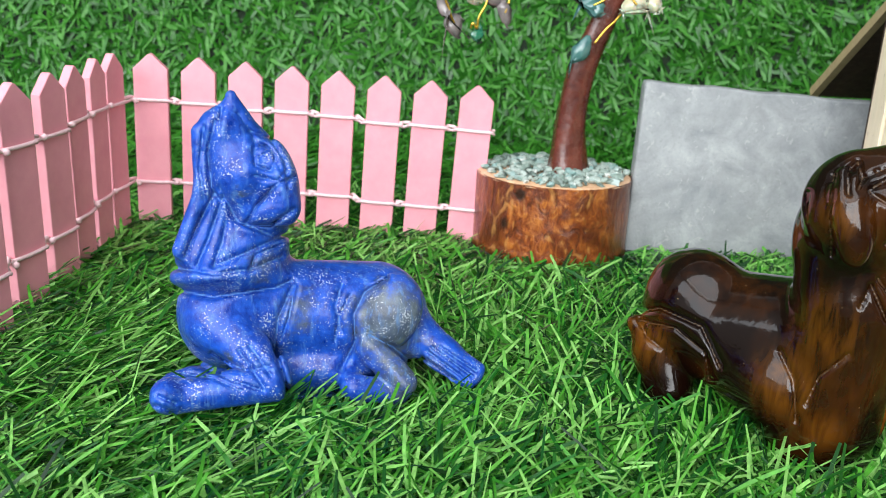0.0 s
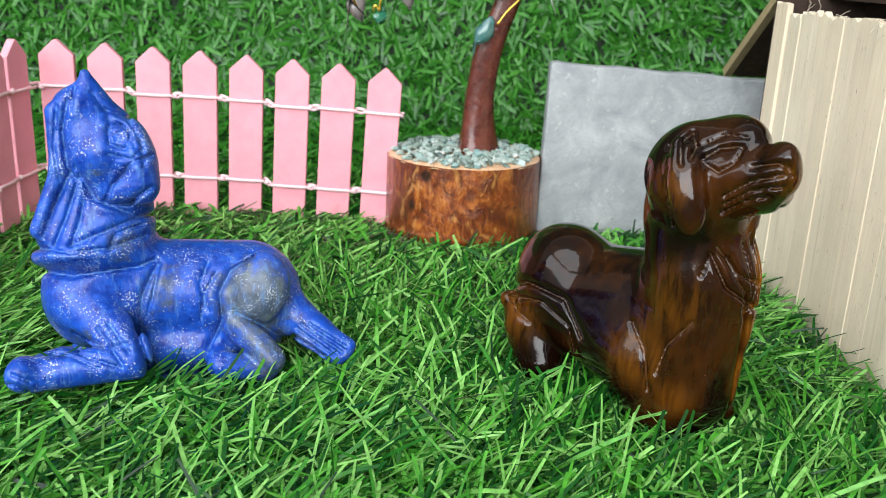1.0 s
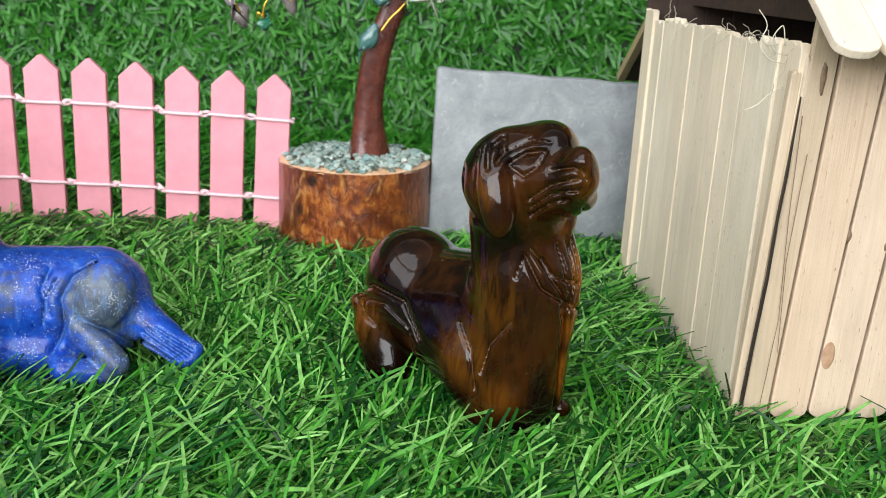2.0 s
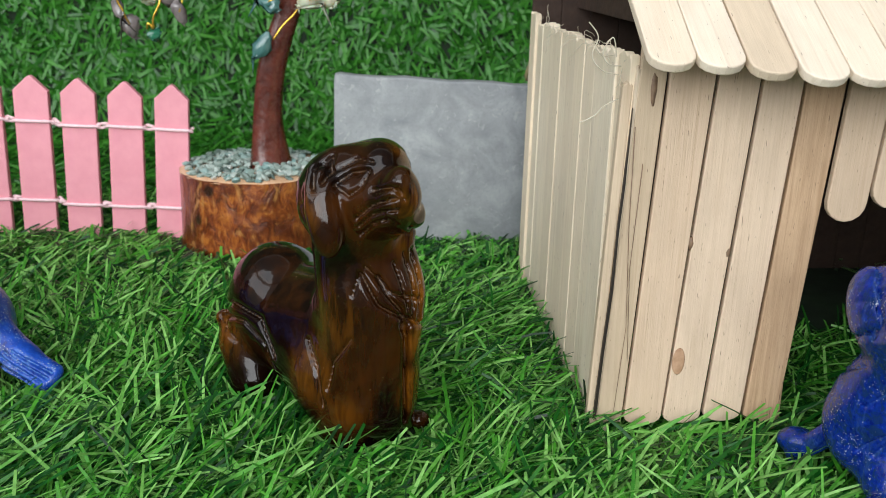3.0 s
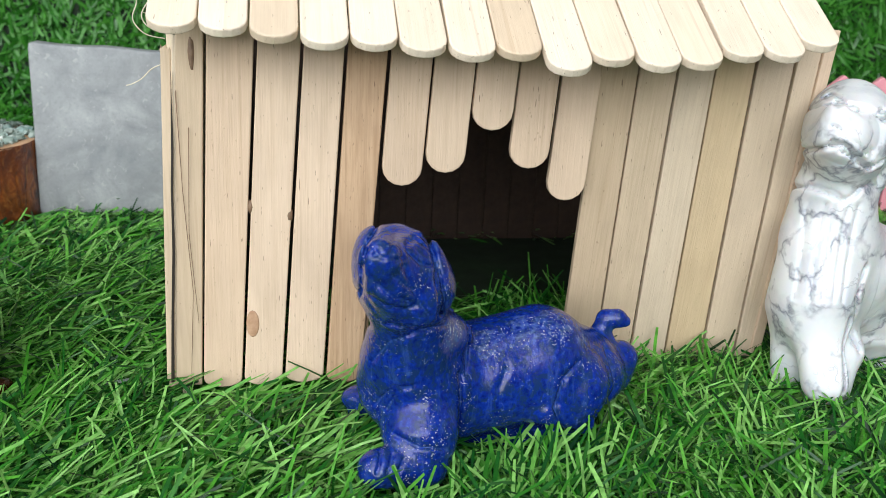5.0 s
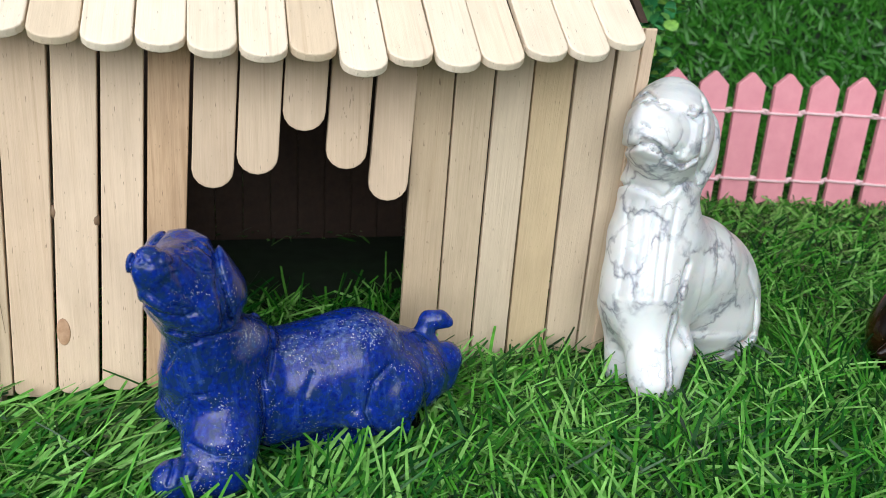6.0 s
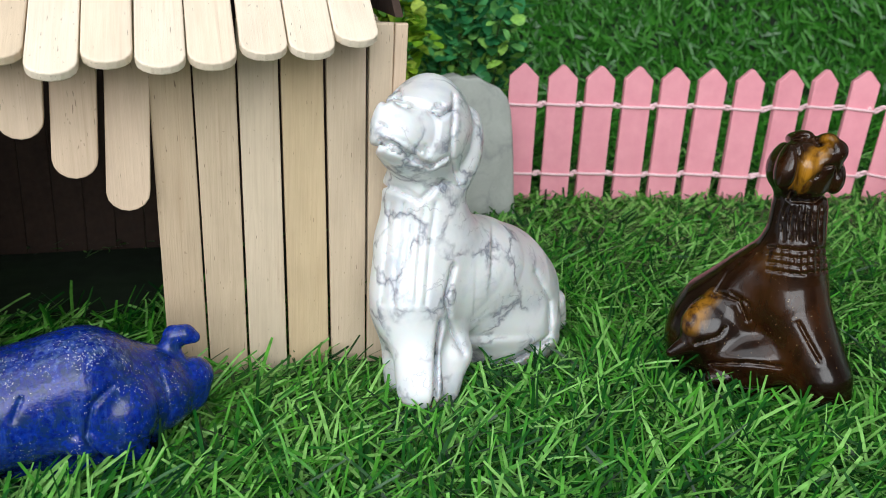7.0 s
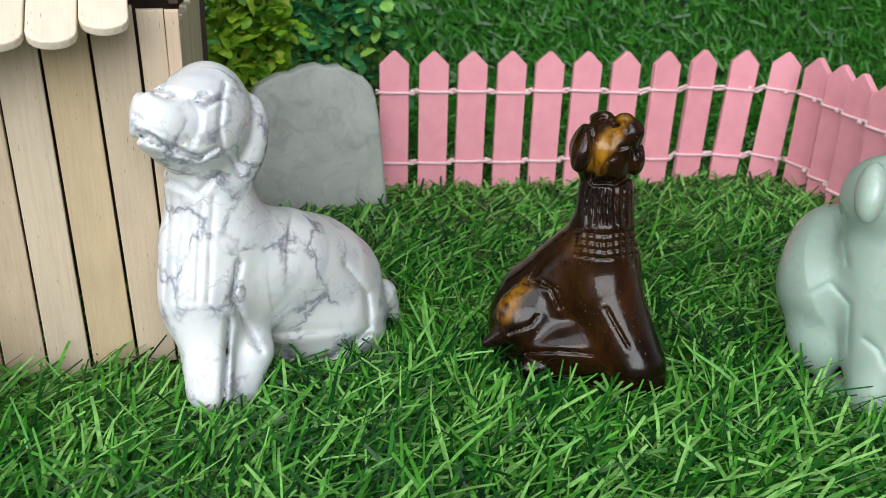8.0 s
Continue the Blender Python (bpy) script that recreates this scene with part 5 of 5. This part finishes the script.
# ---- slab and stone ----
pts = [(0, 0), (122, 0), (124, 4), (123, 58.5), (120, 60.0)]
pts += [(120 - 8.4 * i + 0.6 * math.sin(i * 2.3), 60.0 + 0.36 * i + 0.35 * math.sin(i * 1.9)) for i in range(1, 14)]
pts += [(3.2, 65.3), (1.5, 64.8), (1.1, 62.8), (1.0, 50), (0.6, 30), (0.2, 12)]
slab = part("stone_slab", outline_slab(pts, 7.0, 0.9, 3), SLATE)
slab.location = (98.5 * MM, 402 * MM, (GROUND - 0.2) * MM)
tagged(slab, "flat grey slate slab standing upright behind the log", "stone slab")
tread(slab)
pts = [(344, GROUND), (398, GROUND), (397, 2), (396, 14), (395, 26), (393.6, 36), (391.8, 41), (388, 45), (383, 47.5), (379, 49.6), (374, 49.2), (370, 50.6), (364, 49.4), (360, 47.4), (355, 46.8), (350, 44.4), (346, 42.0), (342, 34), (341, 16), (342, 4)]
bm = outline_slab([(x - 370, z - GROUND) for x, z in pts], 9.0, 1.6, 3)
for v in bm.verts:
    v.co += Vector((0.7, 0.9, 0.5)) * noise.noise(v.co * 0.11)
rock = part("upright_stone", bm, STONE)
rock.location = (377.5 * MM, 386 * MM, GROUND * MM)
tagged(rock, "green-grey stone slab with a rough broken top, standing upright", "stone")
tread(rock)

# ---- the gem tree on its log ----
tree = thing("gem_tree", 69.5, 407, GROUND, "small gem chip tree with brown trunk on a varnished log slice", "ornament")
bm = bmesh.new()
rows, cols = 12, 64
top_z = 20.0 - GROUND
ring = []
for j in range(rows + 1):
    ring.append([])
    for i in range(cols):
        a = 2 * math.pi * i / cols
        z = top_z * j / rows
        r = 29.4 + 0.9 * noise.noise((3 * math.cos(a), 3 * math.sin(a), z * 0.02)) + 0.35 * noise.noise((14 * math.cos(a), 14 * math.sin(a), z * 0.05)) + (0.6 if j == 0 else 0)
        ring[-1].append(bm.verts.new((r * math.cos(a), r * math.sin(a), z)))
for a, b in zip(ring, ring[1:]):
    for i in range(cols):
        bm.faces.new((a[i], a[(i + 1) % cols], b[(i + 1) % cols], b[i]))
bm.faces.new(ring[0][::-1])
bark = part("log_bark", bm, BARK, tree, "orange-brown varnished bark")
bm = bmesh.new()
edge_v = [bm.verts.new((29.3 * math.cos(2 * math.pi * i / 48), 29.3 * math.sin(2 * math.pi * i / 48), top_z - 0.6)) for i in range(48)]
rim_v = [bm.verts.new((28.6 * math.cos(2 * math.pi * i / 48), 28.6 * math.sin(2 * math.pi * i / 48), top_z + 0.3)) for i in range(48)]
bm.faces.new(rim_v)
for i in range(48):
    bm.faces.new((edge_v[i], edge_v[(i + 1) % 48], rim_v[(i + 1) % 48], rim_v[i]))
part("log_top", bm, CUT, tree, "pale cut wood rim")
bm = bmesh.new()
rnd = random.Random(5)
for i in range(480):
    a, r = rnd.uniform(0, 2 * math.pi), 27.8 * math.sqrt(rnd.random())
    g = bmesh.ops.create_icosphere(bm, subdivisions=1, radius=1.0)["verts"]
    s = rnd.uniform(1.2, 2.4)
    m = Matrix.Translation((r * math.cos(a), r * math.sin(a), top_z + 0.5 + 1.2 * (1 - (r / 28) ** 2) + rnd.uniform(0, 0.9))) @ Euler((rnd.uniform(-.6, .6), rnd.uniform(-.6, .6), rnd.uniform(0, 6))).to_matrix().to_4x4() @ Matrix.Diagonal((s, s * rnd.uniform(0.6, 1), s * rnd.uniform(0.35, 0.6), 1))
    for v in g:
        v.co = m @ (v.co * (1 + 0.25 * rnd.uniform(-1, 1)))
tagged(part("gravel", bm, GRAVEL, tree, "pale green gravel on the log", smooth=False), kind="stuff")
tx, ty, tz = 69.5, 407, GROUND


def rel(*p):
    return Vector(p) - Vector((tx, ty, tz))


CROWN = Vector((3.8, 0, 2.2))


bm = bmesh.new()
line = spline([rel(74.6, 407, 18), rel(74.0, 407, 30), rel(74.3, 407, 44), rel(76.6, 406.6, 60), rel(82.6, 406, 78), rel(87, 405, 92), rel(89, 405, 112)], 6)
rings = []
for i, p in enumerate(line):
    t = i / (len(line) - 1)
    r0 = 6.0 - 1.9 * t + 3.6 * math.exp(-t * 9)
    rings.append([bm.verts.new(p + Vector((math.cos(a), math.sin(a), 0)) * r0 * (1 + 0.12 * noise.noise((2 * math.cos(a), 2 * math.sin(a), t * 5)) + 0.07 * math.cos(3 * a + t * 2))) for a in (2 * math.pi * k / 20 for k in range(20))])
for a, b in zip(rings, rings[1:]):
    for k in range(20):
        bm.faces.new((a[k], a[(k + 1) % 20], b[(k + 1) % 20], b[k]))
bm.faces.new(rings[-1])
bm.faces.new(rings[0][::-1])
part("trunk", bm, TRUNK, tree, "glossy red-brown resin trunk")


def chip(x, y, z, size, tall, material, seed):
    r = random.Random(seed)
    bm = bmesh.new()
    for i in range(16):
        v = Vector((r.gauss(0, 1), r.gauss(0, 1), r.gauss(0, 1))).normalized()
        bm.verts.new((v.x * size, v.y * size * 0.5, v.z * tall))
    bmesh.ops.convex_hull(bm, input=bm.verts)
    bmesh.ops.delete(bm, geom=[v for v in bm.verts if not v.link_faces], context="VERTS")
    bmesh.ops.bevel(bm, geom=bm.edges[:], offset=size * 0.12, segments=2, affect="EDGES")
    ob = part("gem_chip", bm, material, tree, {GEM_TEAL: "dull teal gem chip", GEM_GREEN: "dark green gem chip", GEM_CLEAR: "pale yellow quartz chip", GEM_GREY: "smoky grey gem chip"}[material])
    ob.matrix_local = Matrix.Translation((rel(x, y, z) + CROWN) * MM) @ Euler((r.uniform(-.4, .4), r.uniform(-.5, .5), r.uniform(-.6, .6))).to_matrix().to_4x4()
    return ob


chips = ((70.2, 397, 64.5, 4.2, 7.0, GEM_TEAL), (73, 398, 80, 5.4, 5.2, GEM_TEAL), (88, 397, 80.5, 6.0, 4.6, GEM_CLEAR), (95, 397, 81.5, 4.6, 4.0, GEM_CLEAR), (32.6, 395, 68, 3.4, 3.9, GEM_GREEN),
         (24, 396, 70.5, 4.2, 5.6, GEM_GREY), (20.5, 396, 77, 3.0, 5.4, GEM_GREY), (42, 395, 76, 3.0, 5.2, GEM_GREY), (31, 396, 80, 4.6, 4.0, GEM_CLEAR), (38, 396, 81, 4.4, 4.8, GEM_GREY), (14, 397, 83, 4, 3.6, GEM_TEAL),
         (60, 402, 90, 5, 5, GEM_TEAL), (79, 400, 93, 5, 5, GEM_GREEN), (101, 400, 93, 5, 5, GEM_TEAL), (48, 400, 92, 5, 5, GEM_GREEN), (30, 400, 92, 5, 5, GEM_CLEAR), (90, 402, 102, 6, 5, GEM_GREEN), (110, 402, 98, 5, 5, GEM_GREY))
for i, c in enumerate(chips):
    chip(*c, seed=i + 3)
top = (85, 405, 108)
for i, pts in enumerate((((32.6, 394.6, 70), (33, 394.4, 74), (35, 394.6, 78), (38, 396, 84), (56, 400, 104), top), ((32.6, 394.6, 70), (31, 394.4, 72), (30.4, 394.6, 70)), ((24.5, 395, 71.5), (22.6, 394.6, 76), (22, 395, 84), (40, 400, 104), top),
                         ((42, 394.4, 76), (43, 394.6, 79), (46, 396, 88), (62, 401, 104), top), ((74.5, 395.6, 67), (78, 396, 72), (82, 397, 76), (86, 400, 82), (85, 403, 92)), ((88, 395, 81), (86, 396, 84), (85, 401, 92)),
                         ((73, 396.4, 80), (79, 397, 84), (84, 402, 92)), ((95, 395.6, 81.5), (93, 398, 88), (86, 403, 100)))):
    bm = bmesh.new()
    tube_into(bm, [rel(*p) + CROWN for p in spline(pts, 5)], 0.42, 6)
    part("gold_wire", bm, GOLD, tree, "bright gold wire")
tread(tree)
for c, r in (((69.5, 407), 28.5),):
    gx, gy = np.meshgrid(np.arange(-150, 750), np.arange(120, 620), indexing="ij")
    FOOT |= (gx - c[0]) ** 2 + (gy - c[1]) ** 2 < r * r

# ---- shrubs ----
def shrub(x0, x1, y0, y1, z1, material, count, leaf, label, seed):
    r = random.Random(seed)
    cx, cy = (x0 + x1) / 2, (y0 + y1) / 2
    s = thing("artificial_shrub", cx, cy, GROUND, label, "plant", "artificial shrubs")
    ends = []
    for i in range(16):
        bm = bmesh.new()
        e = Vector((r.uniform(x0, x1) - cx, r.uniform(y0, y1) - cy, r.uniform(0.45, 1.0) * (z1 - GROUND)))
        b = Vector((e.x * 0.25, e.y * 0.25, 0))
        pts = spline([b, b.lerp(e, 0.5) + Vector((r.uniform(-4, 4), r.uniform(-4, 4), 5)), e], 6)
        tube_into(bm, pts, 0.8, 5, 0.4)
        part("stem", bm, STEM, s)
        ends.append(pts)
    V, Q = [], []
    for i in range(count):
        pts = r.choice(ends)
        p = pts[int(len(pts) * r.uniform(0.15, 0.999))] + Vector((r.gauss(0, 4.2), r.gauss(0, 4.2), r.gauss(0, 3.6)))
        if p.z < 2:
            continue
        a, el, l = r.uniform(0, 6.283), r.uniform(-0.5, 1.2), leaf * r.uniform(0.7, 1.25)
        d = Vector((math.cos(a) * math.cos(el), math.sin(a) * math.cos(el), math.sin(el)))
        w = d.cross(Vector((r.uniform(-.4, .4), r.uniform(-.4, .4), 1))).normalized()
        n = w.cross(d)
        k = len(V)
        for t, ww, up in ((0, 0.08, 0), (0.35, 0.36, 0.10), (0.75, 0.36, 0.12), (1.0, 0.12, 0.02)):
            for side in (-1, 1):
                V.append(p + d * l * t + w * (side * ww * l) + n * (up * l))
        Q += [(k, k + 1, k + 3, k + 2), (k + 2, k + 3, k + 5, k + 4), (k + 4, k + 5, k + 7, k + 6)]
    lv = link("leaves", raw_mesh("leaves", np.array([tuple(v) for v in V]), np.array(Q)), material, s)
    lv["kind"] = "stuff"
    return s


shrub(339, 382, 420, 462, 104, LEAF_Y, 1700, 7.2, "artificial shrub with bright yellow-green leaves behind the stone", 11)
shrub(382, 428, 430, 480, 106, LEAF_G, 2100, 6.8, "artificial shrub with dark blue-green leaves behind the stone", 12)

# ---- the turf ----
WALL_LINES = (((165, 243), (212, 243)), ((263, 256), (321, 256)), ((167, 243), (167, 368)), ((321, 256), (334, 368)))


def clear_of_walls(ax, ay, bx, by):
    """True where the way from a to b crosses no wall of the house."""
    ok = np.ones(len(ax), bool)
    for (px, py), (qx, qy) in WALL_LINES:
        side = lambda x, y: (qx - px) * (y - py) - (qy - py) * (x - px)
        cross = (side(ax, ay) > 0) != (side(bx, by) > 0)
        s1 = (bx - ax) * (py - ay) - (by - ay) * (px - ax)
        s2 = (bx - ax) * (qy - ay) - (by - ay) * (qx - ax)
        ok &= ~(cross & ((s1 > 0) != (s2 > 0)))
    return ok


# blades that the things have pressed down, a finger's width round them
PRESSED = FOOT.copy()
for step in range(9):
    PRESSED[1:] |= PRESSED[:-1]
    PRESSED[:-1] |= PRESSED[1:]
    PRESSED[:, :-1] |= PRESSED[:, 1:]


def blades(g, x, y, azimuth, length, rise, fall, width):
    """Bent flat blades with blunt tips. rise and fall: how steep they start and end, in radians."""
    n = len(x)
    s = np.array((0.0, 0.4, 0.75, 1.0))
    p = np.stack((x, y, np.zeros(n)), 1)
    out = np.empty((n, 8, 3))
    twist = g.normal(0, 0.45, n)
    curl = g.normal(0, 0.22, n)
    for k in range(4):
        if k:
            e = rise + (fall - rise) * ((s[k] + s[k - 1]) / 2)
            az = azimuth + curl * s[k]
            p = p + (length * (s[k] - s[k - 1]))[:, None] * np.stack((np.cos(az) * np.cos(e), np.sin(az) * np.cos(e), np.sin(e)), 1)
        az = azimuth + curl * s[k] + math.pi / 2
        side = np.stack((np.cos(az) * np.cos(twist), np.sin(az) * np.cos(twist), np.sin(twist)), 1) * (width * (0.8, 1.0, 0.95, 0.72)[k] / 2)[:, None]
        out[:, 2 * k] = p - side
        out[:, 2 * k + 1] = p + side
    return out


def blade_quads(n):
    q = np.array(((0, 1, 3, 2), (2, 3, 5, 4), (4, 5, 7, 6)))
    return (q[None] + 8 * np.arange(n)[:, None, None]).reshape(-1, 4)


def lawn(seed, x0, x1, y0, y1, pitch, per_tuft, long, width, flow, spread):
    g = np.random.default_rng(seed)
    tx, ty = np.meshgrid(np.arange(x0, x1, pitch), np.arange(y0, y1, pitch))
    tx, ty = (np.repeat((a + g.uniform(-0.45, 0.45, a.shape) * pitch).ravel(), per_tuft) for a in (tx, ty))
    n = len(tx)
    x, y = tx + g.normal(0, 0.7, n), ty + g.normal(0, 0.7, n)
    drift = 0.9 * np.sin(x / 47 + 1.3 * np.sin(y / 39)) * np.cos(y / 53 + 0.7)
    az = flow + drift * spread + g.normal(0, 0.75, n) * spread
    wild = g.random(n) < 0.4
    az[wild] = g.uniform(0, 2 * math.pi, wild.sum())
    length = long * g.uniform(0.6, 1.25, n)
    rise = 0.03 + 0.65 * g.random(n) ** 1.5
    fall = rise - g.uniform(0.1, 0.55, n)
    pressed = PRESSED[np.clip(np.round(x + 150).astype(int), 0, 899), np.clip(np.round(y - 120).astype(int), 0, 499)]
    length[pressed] *= 0.85
    rise[pressed] *= 0.6
    fall[pressed] = rise[pressed] - 0.15
    v = blades(g, x, y, az, length, rise, fall, width * g.uniform(0.45, 1.2, n))
    tip = v[:, 6:].mean(1)
    mid = v[:, 4:6].mean(1)
    ok = clear_of_walls(x, y, tip[:, 0], tip[:, 1])
    for q, z in ((v[:, 0], None), (mid, 4.0), (tip, 4.0)):
        i = np.clip(np.round(q[:, 0] + 150).astype(int), 0, 899)
        j = np.clip(np.round(q[:, 1] - 120).astype(int), 0, 499)
        ok &= ~FOOT[i, j]
    inside = (x > 167) & (x < 334) & (y > 243) & (y < 368)
    ok &= ~(inside & (g.random(n) > np.clip(1.1 - (y - 243) / 58, 0, 1)))
    v = v[ok]
    v[:, :, 2] += GROUND
    return v.reshape(-1, 3)


def grass(name, v, material, label):
    ob = link(name, raw_mesh(name, v, blade_quads(len(v) // 8)), material, smooth=False)
    return tagged(ob, label, "grass", kind="stuff")


grass("turf_grass", np.concatenate((
    lawn(6, -125, 620, 145, 330, 3.4, 3, 9.0, 1.0, 2.6, 1.2),
    lawn(1, -125, 620, 145, 330, 3.0, 9, 18.5, 0.85, 0.75, 0.9),
    lawn(2, -170, 690, 330, 365, 3.6, 5, 14.0, 1.2, 0.7, 0.95),
    lawn(5, -170, 690, 365, 470, 3.6, 5, 11.5, 1.15, 0.7, 0.95))), TURF, "dense green artificial turf with blunt plastic blades")
grass("turf_grass", lawn(3, -330, 930, 470, 618, 5.0, 4, 13.5, 1.6, 0.5, 1.3), TURF_BACK, "green artificial turf at the back of the display")
w = lawn(4, -420, 1060, 1000, 1240, 4.8, 4, 13.0, 1.9, -1.4, 1.0)
w = np.stack((w[:, 0], BACK - (w[:, 2] - GROUND), w[:, 1] - 1000 + GROUND), 1)
grass("turf_grass", w, TURF_BACK, "upright green artificial turf behind the fences")
